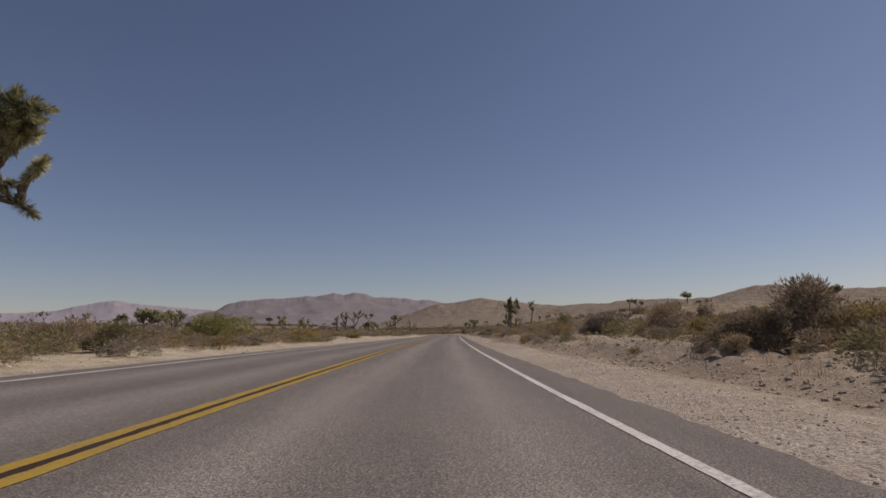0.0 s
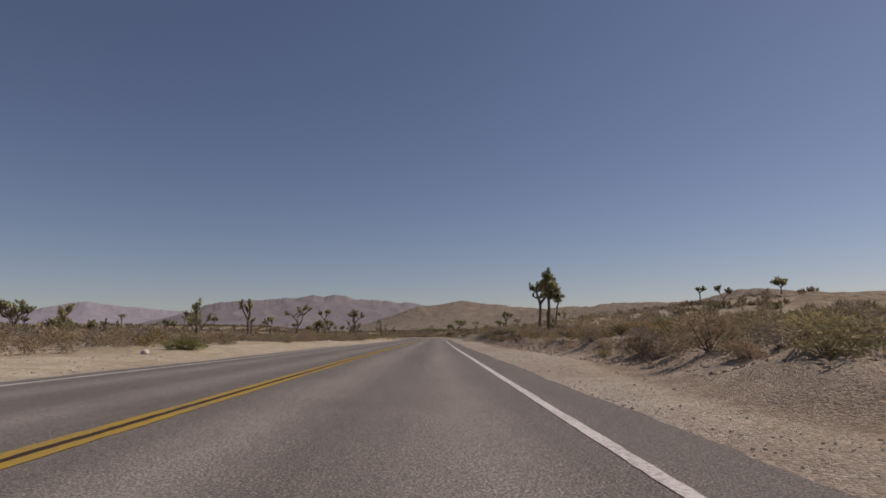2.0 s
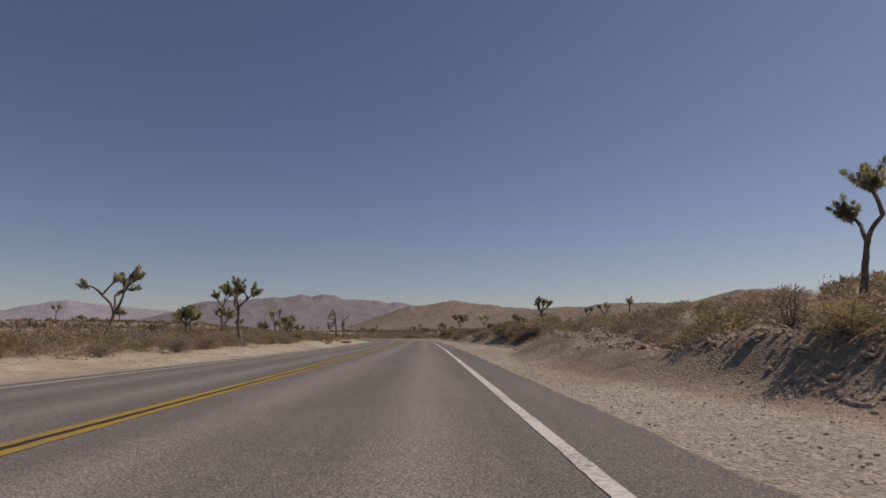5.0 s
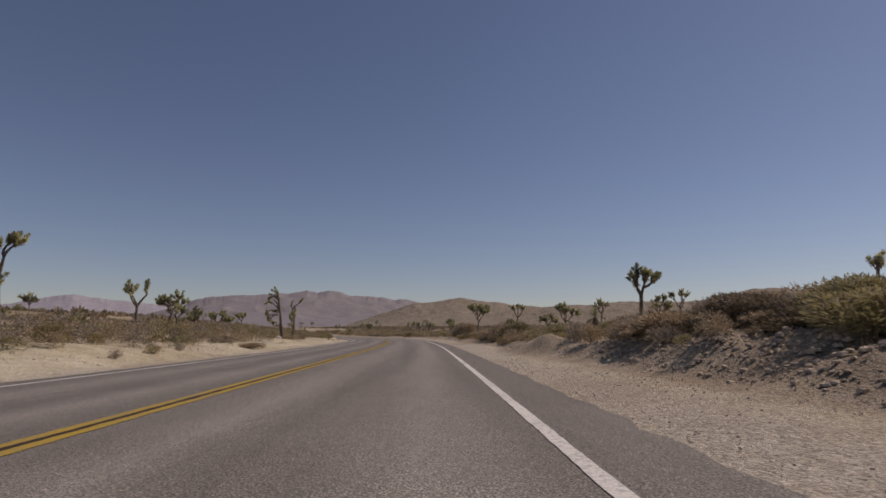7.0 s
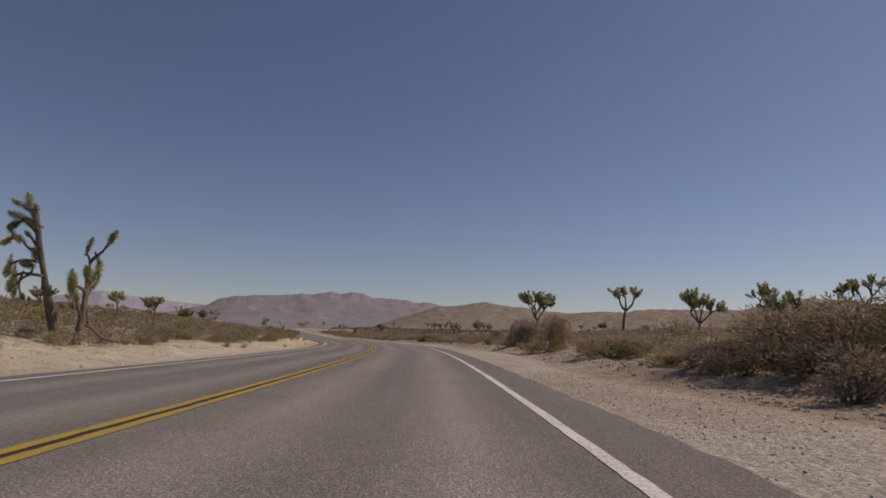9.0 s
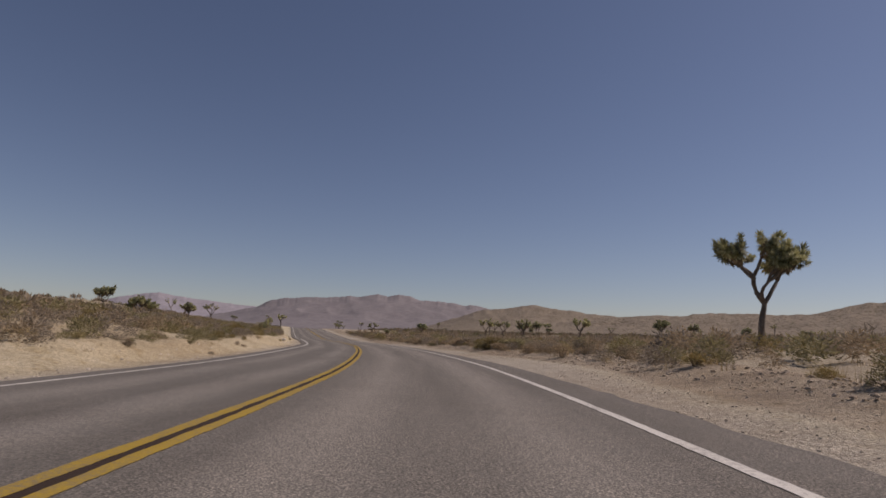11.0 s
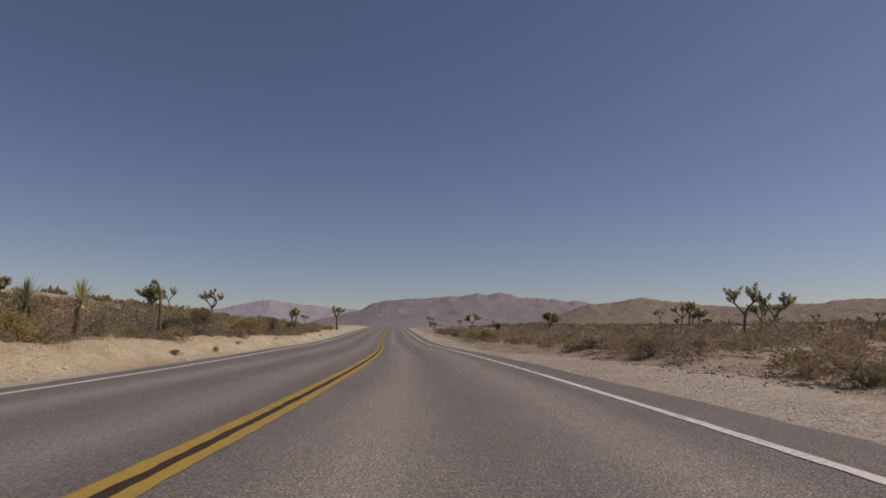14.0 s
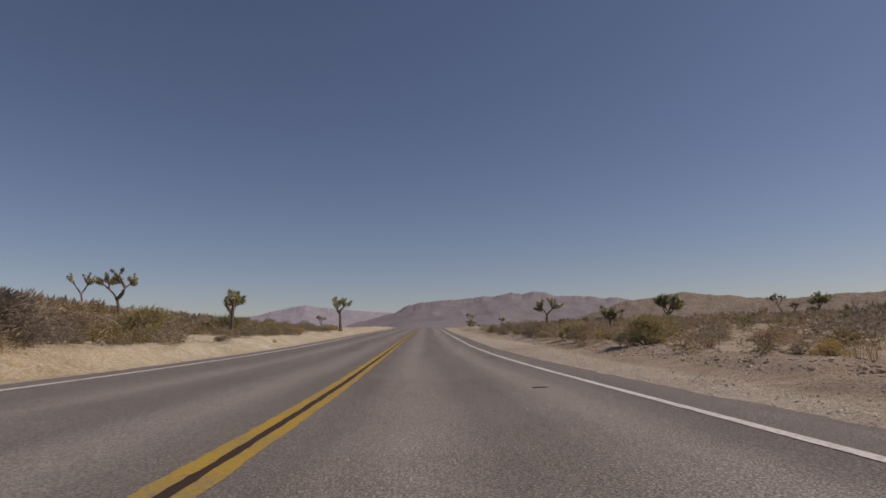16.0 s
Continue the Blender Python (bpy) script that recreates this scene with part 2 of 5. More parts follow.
# ---- the road's line and the lie of the land ----
STEP = 0.5
BENDS = [(-20, 6.48), (10, 3.58), (40, 2.87), (70, 2.34), (100, 2.28), (130, 2.58), (160, 3.43), (190, 7.0), (220, 14.95), (250, 20.36), (280, 24.0), (300, 22.8), (340, 22.5), (400, 22.5), (500, 25), (600, 28)]
CANT = [(-1, -1.66), (19, -1.43), (38, -0.88), (57, -0.24), (75, -0.49), (96, 0.15), (119, 0.93), (138, 0.81), (155, 0.77), (171, 0.36), (191, 0.66), (211, 1.08), (227, 0.42), (241, 0.5), (255, 0.32), (269, 0.26)]  # metres along, degrees by which the road leans to its left
ROAD_S = np.arange(-60, 620, STEP)
_turn = np.radians(np.interp(ROAD_S, [b[0] for b in BENDS], [b[1] for b in BENDS]))
_x = np.cumsum(-np.sin(_turn) * STEP)
_y = np.cumsum(np.cos(_turn) * STEP)
_zero = int(60 / STEP)
ROAD_X, ROAD_Y = _x - _x[_zero] + -1.083, _y - _y[_zero] + 0.981


def smooth(v, a, b):
    t = np.clip((v - a) / (b - a), 0, 1)
    return t * t * (3 - 2 * t)


def road_rise(s):
    """height of the road's surface along its line"""
    s = np.asarray(s, float)
    up = 0.5 * 0.00088 * np.clip(s - 272, 0, 30) ** 2 + 0.0264 * np.clip(s - 302, 0, 400)
    return up - 0.5 * 0.0009 * np.clip(s - 380, 0, 40) ** 2 - 0.036 * np.clip(s - 420, 0, 400)


def road_cant(s, l):
    """the bend's cross slope, carried on into the land beside the road; the far lane tilts up a little past the bend"""
    s, l = np.asarray(s, float), np.asarray(l, float)
    lean = np.tan(np.radians(np.interp(s, [c[0] for c in CANT], [c[1] for c in CANT])))
    return lean * np.clip(l, -45, 45) * np.exp(-np.maximum(np.abs(l) - 45, 0) / 100) - 0.035 * smooth(s, 245, 275) * np.clip(l, -6, 0)


def road_at(s, l):
    """x, y, z of a place s metres along the road and l metres to the right of its middle"""
    t = np.interp(s, ROAD_S, _turn)
    return np.interp(s, ROAD_S, ROAD_X) + l * np.cos(t), np.interp(s, ROAD_S, ROAD_Y) + l * np.sin(t), road_rise(s)


def along(x, y):
    """s and l of a place, from its x and y"""
    s = np.interp(y, ROAD_Y, ROAD_S)
    for _ in range(4):
        t = np.interp(s, ROAD_S, _turn)
        dx, dy = x - np.interp(s, ROAD_S, ROAD_X), y - np.interp(s, ROAD_S, ROAD_Y)
        s = np.clip(s + 0.7 * (-dx * np.sin(t) + dy * np.cos(t)), -59, 610)
    t = np.interp(s, ROAD_S, _turn)
    dx, dy = x - np.interp(s, ROAD_S, ROAD_X), y - np.interp(s, ROAD_S, ROAD_Y)
    return s, dx * np.cos(t) + dy * np.sin(t)


def waves(x, y, size, seed):
    """smooth uneven relief of about -1..1, features of that size in metres"""
    rs = np.random.RandomState(seed)
    out = 0
    for k in range(7):
        a, ph, w = rs.uniform(0, 6.283), rs.uniform(0, 6.283), rs.uniform(0.6, 1.7)
        out = out + np.sin((x * np.cos(a) + y * np.sin(a)) * 6.283 * w / size + ph + 1.3 * np.sin((x * np.sin(a) - y * np.cos(a)) * 4.1 * w / size + ph * 2))
    return out / 3.2


def land(x, y):
    """height of the natural ground"""
    x, y = np.asarray(x, float), np.asarray(y, float)
    s, l = along(x, y)
    zr = road_rise(s)
    foot = 6.3 + 0.7 * waves(s, 0 * s, 34, 3) + 0.35 * waves(s, 0 * s, 7, 4)
    top = np.interp(s, [0, 70, 95, 110], [0.40, 0.40, 0.46, 0.52]) + 0.16 * waves(x, y, 11, 5) + 0.08 * waves(x, y, 3.1, 6)
    right = -0.07 + 0.06 * smooth(l, 4.4, 6) + 0.015 * waves(x, y, 2.3, 11)
    right = right + (1 - 0.62 * smooth(s, 138, 165)) * smooth(l, foot, foot + 1.7) * (top + 0.10 * waves(x, y, 1.5, 7) + 0.05 * waves(x, y, 0.8, 17))
    right = right + smooth(l, 8, 20) * (0.45 + 0.12 * waves(x, y, 17, 8)) * (1 - 0.75 * smooth(s, 190, 235))
    bank = np.interp(s, [0, 50, 70, 105, 130, 228, 245, 288, 310], [0.14, 0.16, 0.26, 0.30, 0.46, 0.42, 0.48, 0.46, 0.32]) * (1 + 0.26 * waves(x, y, 12, 9)) + 0.05 * smooth(s, 195, 230)
    left = -0.07 + 0.02 * waves(x, y, 2.7, 12) + (0.055 * waves(x, y, 1.1, 15) + 0.03 * waves(x, y, 0.7, 16)) * smooth(-l, 5.0, 6.0) * smooth(s, 185, 210) + smooth(-l, np.interp(s, [190, 215, 295, 310], [4.4, 5.2, 5.2, 4.4]) + 0.4 * waves(s, 0 * s, 9, 13) + 0.12 * waves(x, y, 1.7, 14), np.interp(s, [190, 215, 295, 310], [8.2, 6.7, 6.7, 8.2])) * bank + 0.2 * smooth(-l, 8, 18)
    near = np.where(l > 0, right, left)
    away = np.maximum(np.abs(l) - 25, 0)
    z = zr * np.exp(-np.maximum(np.abs(l) - 6, 0) / 80) + road_cant(s, l) + near + 0.012 * np.minimum(away, 420) + 0.0045 * np.minimum(away, 2500) + 0.35 * waves(x, y, 60, 10) * smooth(np.abs(l), 14, 45)
    z = z + 0.009 * np.clip(y - 420, 0, 2500)
    # low rise on the inside of the bend
    slope_r = np.interp(s, [0, 55, 70, 100, 115, 175, 225, 305], [0.04, 0.035, 0.02, 0.05, 0.10, 0.04, 0.02, 0.02])
    slope_l = np.interp(s, [0, 115, 155, 190, 245, 305, 405], [0.0, 0.0, 0.03, 0.055, 0.088, 0.08, 0.0])
    z = z + slope_r * np.clip(l - 11, 0, 38) + slope_l * np.clip(-l - 8, 0, 32)
    z = z + 1.5 * np.exp(-(((x + 92) / 36) ** 2 + ((y - 288) / 52) ** 2)) * smooth(np.abs(l), 9, 40)
    return z


# ---- the ground: one sheet out to the horizon ----
def build_ground():
    def stretch(parts):
        out = []
        for a, b, st in parts:
            out.extend(np.arange(a, b, st))
        return np.array(out)
    half = list(np.arange(0, 10, 0.28)) + list(np.arange(10, 26, 0.6)) + list(np.arange(26, 80, 2.0)) + list(np.geomspace(80, 4200, 34))
    u = np.array([-v for v in half[:0:-1]] + half)
    back = -np.geomspace(25, 4200, 22)[::-1]
    y = np.concatenate([back, np.arange(-24, 0, 2.0), np.arange(0, 330, 0.45), np.arange(330, 440, 1.5), np.geomspace(441, 4400, 60)])
    uu, yy = np.meshgrid(u, y)
    xc = np.interp(y, ROAD_Y, ROAD_X)
    xx = uu + xc[:, None]
    zz = land(xx.ravel(), yy.ravel()).reshape(xx.shape)
    s, l = along(xx.ravel(), yy.ravel())
    rows, cols = xx.shape
    verts = np.stack([xx.ravel(), yy.ravel(), zz.ravel()], 1)
    i = np.arange(rows * cols).reshape(rows, cols)
    faces = np.stack([i[:-1, :-1].ravel(), i[:-1, 1:].ravel(), i[1:, 1:].ravel(), i[1:, :-1].ravel()], 1)
    me = bpy.data.meshes.new("ground")
    me.from_pydata(verts.tolist(), [], faces.tolist())
    foot = 6.3 + 0.7 * waves(s, 0 * s, 34, 3)
    rocky = 0.15 + smooth(l, foot - 0.6, foot + 0.3) * (1 - 0.55 * smooth(l, foot + 1.7, foot + 2.8)) * 0.9
    rocky = np.where(l < 0, 0.5 * smooth(-l, 7.5, 10.5), rocky)
    a = me.attributes.new("rocky", "FLOAT", "POINT")
    a.data.foreach_set("value", rocky.astype(np.float32))
    a = me.attributes.new("wild", "FLOAT", "POINT")
    a.data.foreach_set("value", (0.95 * smooth(np.abs(l), 9, 55) - 0.25).astype(np.float32))
    ochre = np.where(l < 0, smooth(s, 190, 215) * (1 - smooth(s, 275, 295)) * smooth(-l, 4.5, 5.5), 0.0 * l)
    a = me.attributes.new("ochre", "FLOAT", "POINT")
    a.data.foreach_set("value", ochre.astype(np.float32))
    a = me.attributes.new("gravelly", "FLOAT", "POINT")
    a.data.foreach_set("value", np.where(l > 0, 0.3 + 0.7 * smooth(l, 2, 4) * (1 - smooth(l, foot - 1.2, foot + 0.2)), smooth(l, -5.6, -4.6)).astype(np.float32))
    me.materials.append(GROUND)
    me.polygons.foreach_set("use_smooth", np.ones(len(faces), bool))
    ob = new("ground", me)
    return tagged(ob, "pale sandy desert ground with rocky dirt banks", "ground", kind="structure")


build_ground()


# ---- the road ----
def ribbon(name, s0, s1, edges, lift, mat, ds=0.6, ragged=0.0, thick=0.0, seed=1):
    """a strip along the road; edges: offsets from its middle, left to right"""
    s = np.arange(s0, s1, ds)
    verts, uvs = [], []
    for k, e in enumerate(edges):
        l = e + 0 * s
        if abs(e) < 1:
            l = l - 0.13 * smooth(s, 206, 220) * (1 - 0.6 * smooth(s, 232, 244))
        if e < -3:
            l = l - 0.55 * smooth(s, 245, 275)
        if ragged and k in (0, len(edges) - 1):
            if ragged < 0.02:
                l = l + ragged * 0.7 * np.random.RandomState(seed + k + 90).uniform(-1, 1, len(s))
            l = l + ragged * (0.4 * waves(s, 0 * s, 2.2, seed + k) + 0.35 * waves(s, 0 * s, 14.0, seed + 5 + k) + 0.5 * waves(s, 0 * s, 0.9, seed + 8 + k))
        x, y, z = road_at(s, l)
        z = z + lift - 0.003 * np.abs(l) + road_cant(s, l)
        verts.append(np.stack([x, y, z], 1))
        uvs.append(np.stack([l, s], 1))
    if thick:
        for k in (0, -1):
            down = verts[k].copy()
            down[:, 2] -= thick
            down[:, :2] += (0.02 if k else -0.02)
            (verts.insert(0, down), uvs.insert(0, uvs[0])) if k == 0 else (verts.append(down), uvs.append(uvs[-1]))
    c, n = len(verts), len(s)
    v, uv = np.concatenate(verts), np.concatenate(uvs)
    i = np.arange(c * n).reshape(c, n)
    f = np.stack([i[:-1, :-1].ravel(), i[1:, :-1].ravel(), i[1:, 1:].ravel(), i[:-1, 1:].ravel()], 1)
    me = bpy.data.meshes.new(name)
    me.from_pydata(v.tolist(), [], f.tolist())
    layer = me.uv_layers.new(name="UVMap")
    layer.data.foreach_set("uv", uv[f.ravel()].astype(np.float32).ravel())
    me.materials.append(mat)
    return new(name, me)


S0, S1 = -50, 560
tagged(ribbon("road", S0, S1, [-4.3, -3, -2, -1, 0, 1, 2, 3, 4.35], -0.002, ASPHALT, ds=0.3, ragged=0.07, thick=0.12),
       "worn grey two-lane asphalt road with faint wheel tracks", "road", kind="structure")
tagged(ribbon("centre_line_filler", S0, S1, [-0.055, 0.055], 0.0012, BLACK), "dark strip between the yellow lines", "road marking", kind="structure")
for side in (-1, 1):
    tagged(ribbon("centre_line", S0, S1, sorted([side * 0.04, side * 0.156]), 0.003, YELLOW, ds=0.12, ragged=0.009, seed=20 + side),
           "worn yellow solid line of a double centre line", "road marking", kind="structure")
    tagged(ribbon("edge_line", S0, S1, [side * 3.6 - 0.055 - 0.12 * (side < 0), side * 3.6 + 0.055 - 0.12 * (side < 0)], 0.003, WHITE, ds=0.12, ragged=0.006, seed=30 + side),
           "worn white solid line along the road's edge", "road marking", kind="structure")


# ---- hills and mountains ----
def range_of_hills(name, label, mat, near, far, crest, profile, seed, centre=(-8.0, 140.0), rough=0.16, grain=1.0, rows=56):
    """hills seen all along the way: profile gives (degrees to the left of +y, degrees of height) from the centre"""
    a0, a1 = profile[0][0], profile[-1][0]
    az = np.linspace(a0, a1, max(60, int(abs(a1 - a0) * (12 if abs(a1 - a0) < 120 else 2))))
    order = sorted(profile)
    hd = np.interp(az, [p[0] for p in order], [p[1] for p in order])
    hd = hd + 0.03 * waves(az, 0 * az, 1.9, seed + 7) + 0.022 * waves(az, 0 * az, 0.55, seed + 9)
    r = np.linspace(near, far, rows)
    A, R = np.meshgrid(np.radians(az), r)
    x, y = centre[0] - R * np.sin(A), centre[1] + R * np.cos(A)
    width = max(3, int(len(az) * 0.13))
    soft = np.convolve(np.pad(hd, width, mode="edge"), np.hanning(2 * width + 1) / np.hanning(2 * width + 1).sum(), "valid")
    t = np.where(R < crest, (R - near) / (crest - near), (far - R) / (far - crest))
    t = np.clip(t, 0, 1)
    near_top = smooth(t, 0.72, 1.0)
    top = np.tan(np.radians(hd[None, :] * near_top + soft[None, :] * (1 - near_top))) * crest
    z = top * np.clip(t, 0, 1) ** 1.15
    fold = np.abs(waves(x, y, 420 * grain, seed)) * 0.6 + np.abs(waves(x, y, 160 * grain, seed + 1)) * 0.4 + 0.12 * waves(x, y, 90 * grain, seed + 2)
    z = z * (1 - rough * 2.2 * (fold - 0.35) * np.sin(np.pi * np.clip(t, 0, 1)) ** 0.7) - rough * 0.16 * top * (fold - 0.4) * (t > 0.9)
    z = z + land(x.ravel(), y.ravel()).reshape(x.shape) * (1 - smooth(t, 0.0, 0.5)) - 3 * (t <= 0)
    i = np.arange(x.size).reshape(x.shape)
    f = np.stack([i[:-1, :-1].ravel(), i[1:, :-1].ravel(), i[1:, 1:].ravel(), i[:-1, 1:].ravel()], 1)
    me = bpy.data.meshes.new(name)
    me.from_pydata(np.stack([x.ravel(), y.ravel(), z.ravel()], 1).tolist(), [], f.tolist())
    me.materials.append(mat)
    me.polygons.foreach_set("use_smooth", np.ones(len(f), bool))
    return tagged(new(name, me), label, "mountain", kind="structure")


# MOUNTAIN and HAZE carry the haze of distance in their base colours
MOUNTAIN = make_mountain("hazed_purple_rock", (0.20, 0.184, 0.19), (0.265, 0.245, 0.245), 0.006)
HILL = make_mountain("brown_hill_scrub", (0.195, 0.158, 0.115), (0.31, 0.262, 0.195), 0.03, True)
HAZE = make_mountain("haze_paled_far_rock", (0.29, 0.275, 0.30), (0.34, 0.32, 0.345), 0.006)
range_of_hills("mountain_range", "bare purple-brown rocky mountain range with painted haze and two low peaks", MOUNTAIN, 2600, 4600, 3700,
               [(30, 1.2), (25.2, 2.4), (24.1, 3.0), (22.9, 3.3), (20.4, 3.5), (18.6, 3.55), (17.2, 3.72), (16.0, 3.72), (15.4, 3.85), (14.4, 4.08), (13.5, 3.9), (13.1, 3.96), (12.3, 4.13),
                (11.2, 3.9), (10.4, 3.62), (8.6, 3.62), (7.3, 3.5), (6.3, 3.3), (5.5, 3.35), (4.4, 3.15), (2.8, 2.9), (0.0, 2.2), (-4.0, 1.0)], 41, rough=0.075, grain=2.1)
range_of_hills("far_range", "mountains far behind the plain, pale with painted haze", HAZE, 3400, 4750, 4200,
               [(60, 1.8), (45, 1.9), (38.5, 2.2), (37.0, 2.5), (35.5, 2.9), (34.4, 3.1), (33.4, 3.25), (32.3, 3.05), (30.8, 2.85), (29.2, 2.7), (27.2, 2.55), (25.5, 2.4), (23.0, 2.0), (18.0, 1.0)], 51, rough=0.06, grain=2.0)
range_of_hills("stony_hill", "low reddish hill dotted with boulders and scrub", HILL, 1100, 3300, 2400,
               [(10.5, 0.9), (6.5, 2.2), (4.4, 2.92), (2.8, 3.05), (1.6, 3.2), (0.5, 3.38), (-0.3, 3.5), (-1.6, 3.35), (-2.8, 3.15), (-4.0, 3.05), (-5.2, 2.85), (-7.8, 2.62), (-10.0, 2.4), (-15.0, 1.4)], 61, rough=0.06, grain=0.8)
range_of_hills("dark_hills", "dark brown desert hills behind the plain", HILL, 900, 2600, 1700,
               [(1.0, 1.4), (-3.0, 2.0), (-6.0, 2.45), (-9.0, 2.68), (-11.0, 2.84), (-13.0, 2.76), (-14.2, 3.0), (-16.2, 3.1), (-18.3, 3.1), (-20.5, 3.0), (-23.2, 3.15), (-24.8, 3.6), (-26.5, 3.95),
                (-28.2, 4.0), (-30.2, 3.75), (-32.5, 3.4), (-36.0, 3.3), (-55, 4.0), (-80, 3.0)], 71, rough=0.07, grain=0.7, rows=40)
range_of_hills("hills_behind", "brown desert hills closing the plain", HILL, 1200, 3000, 2000,
               [(300, 2.0), (270, 3.0), (230, 2.5), (190, 3.2), (150, 2.6), (110, 2.8), (85, 1.6)], 81, rough=0.14)


# ---- plants: helpers ----
def part(name, mesh, parent, label="", m=None):
    """links a mesh as one part of a thing"""
    ob = new(name, mesh)
    ob.parent = parent
    if m is not None:
        ob.matrix_basis = m
    return tagged(ob, label) if label else ob


def mesh_of(name, verts, faces, mats, slots=None, flat=True):
    me = bpy.data.meshes.new(name)
    me.from_pydata([tuple(v) for v in verts], [], faces)
    for m in mats:
        me.materials.append(m)
    if slots is not None:
        me.polygons.foreach_set("material_index", slots)
    if not flat:
        me.polygons.foreach_set("use_smooth", np.ones(len(faces), bool))
    return me


def fast_mesh(name, verts, mat):
    """a mesh of loose triangles, three rows of verts for each"""
    n = len(verts)
    me = bpy.data.meshes.new(name)
    me.vertices.add(n)
    me.vertices.foreach_set("co", np.asarray(verts, np.float32).ravel())
    me.loops.add(n)
    me.loops.foreach_set("vertex_index", np.arange(n, dtype=np.int32))
    me.polygons.add(n // 3)
    me.polygons.foreach_set("loop_start", np.arange(0, n, 3, dtype=np.int32))
    me.update(calc_edges=True)
    me.materials.append(mat)
    return me


def unit(v):
    return v / (np.linalg.norm(v) + 1e-9)


def blades(rng, count, base, axis, length, width, low, high, rise=0.0):
    """count pointed blades round an axis from the base; low..high: degrees from the axis"""
    verts, faces = [], []
    axis = unit(np.asarray(axis, float))
    side = unit(np.cross(axis, (0.31, 0.87, 0.2)))
    third = np.cross(axis, side)
    for k in range(count):
        a = k * 2.39996 + rng.uniform(-0.3, 0.3)
        f = (k + rng.random()) / count
        tilt = radians(low + (high - low) * (1 - f) + rng.uniform(-9, 9))
        out = math.cos(a) * side + math.sin(a) * third
        way = math.cos(tilt) * axis + math.sin(tilt) * out
        across = unit(np.cross(way, axis + 0.01 * out)) * width * rng.uniform(0.8, 1.2)
        root = np.asarray(base, float) + axis * rise * f
        ln = length * rng.uniform(0.75, 1.15)
        i = len(verts)
        verts += [root - across * 0.6, root + across * 0.6, root + way * ln * 0.55 + across * 0.5, root + way * ln, root + way * ln * 0.55 - across * 0.5]
        faces += [(i, i + 1, i + 2, i + 4), (i + 4, i + 2, i + 3)]
    return verts, faces


def rosette_mesh(seed, heads, green=68, rise_up=0.15, reach_out=0.215, slim=1.0):
    """one to three round tufts of stiff blades at a limb's end, with a skirt of dead leaves"""
    rng = random.Random(seed)
    v, f, slots = [], [], []
    for k in range(heads):
        a, away = 6.283 * k / heads + rng.uniform(-0.5, 0.5), 0.0 if heads == 1 else 0.24
        base = np.array((away * math.cos(a), away * math.sin(a), rng.uniform(-0.14, 0.12) * (heads > 1)))
        axis = unit(np.array((0, 0, 1.0)) + 2.2 * np.array((base[0], base[1], 0)))
        for count, slot, low, high, back, rise, ln in ((green, 0, 4, 140, 0.08, rise_up, reach_out), (16 if heads > 1 or green < 100 else 30, 1, 100, 165, 0.32, 0.34, 0.18)):
            for n in range(count):
                t, g = n * 2.39996 + rng.uniform(-0.3, 0.3), (n + rng.random()) / count
                tilt = radians(low + (high - low) * (1 - g) ** 0.8 + rng.uniform(-10, 10))
                side = unit(np.cross(axis, (0.31, 0.87, 0.2)))
                out = math.cos(t) * side + math.sin(t) * np.cross(axis, side)
                way = math.cos(tilt) * axis + math.sin(tilt) * out
                wide = unit(np.cross(way, axis + 0.01 * out)) * rng.uniform(0.022, 0.034) * slim
                root = base + axis * (rise * g - back)
                reach = ln * rng.uniform(0.8, 1.12)
                i = len(v)
                v += [root, root + way * reach * 0.5 + wide, root + way * reach, root + way * reach * 0.5 - wide]
                f.append((i, i + 1, i + 2, i + 3))
                slots.append(slot)
    return mesh_of("leaf_rosette", v, f, (BLADE, THATCH), slots)


ROSETTES = [rosette_mesh(k, (1, 2, 2, 3)[k % 4]) for k in range(8)]
PLUMES = [rosette_mesh(20 + k, 1, 210, 0.2 + 0.05 * k, 0.21, 0.6) for k in range(3)]


def tube(verts, faces, points, radii, rng, sides=8):
    """a tapered limb through points, with an uneven shaggy skin and a closed end"""
    n = len(points)
    start = len(verts)
    ref = np.array((0.37, 0.8, 0.11))
    for k in range(n):
        way = unit(points[min(k + 1, n - 1)] - points[max(k - 1, 0)])
        a = unit(np.cross(way, ref))
        b = np.cross(way, a)
        for j in range(sides):
            t = 6.28318 * j / sides
            verts.append(points[k] + (math.cos(t) * a + math.sin(t) * b) * radii[k] * rng.uniform(0.82, 1.18))
    for k in range(n - 1):
        for j in range(sides):
            j2 = (j + 1) % sides
            faces.append((start + k * sides + j, start + k * sides + j2, start + (k + 1) * sides + j2, start + (k + 1) * sides + j))
    tip = len(verts)
    verts.append(points[-1] + unit(points[-1] - points[-2]) * radii[-1] * 0.6)
    for j in range(sides):
        faces.append((start + (n - 1) * sides + j, start + (n - 1) * sides + (j + 1) % sides, tip))


def curved(a, b, bend, n):
    """points from a to b, bowed by the vector bend"""
    return [a + (b - a) * t + bend * math.sin(math.pi * t) for t in (k / (n - 1) for k in range(n))]


def turn_to(way):
    return Vector(way).to_track_quat("Z", "Y").to_matrix().to_4x4()


FAR_ROSETTES = [rosette_mesh(40 + k, (1, 2, 2, 3)[k % 4], 26, slim=1.7) for k in range(4)]


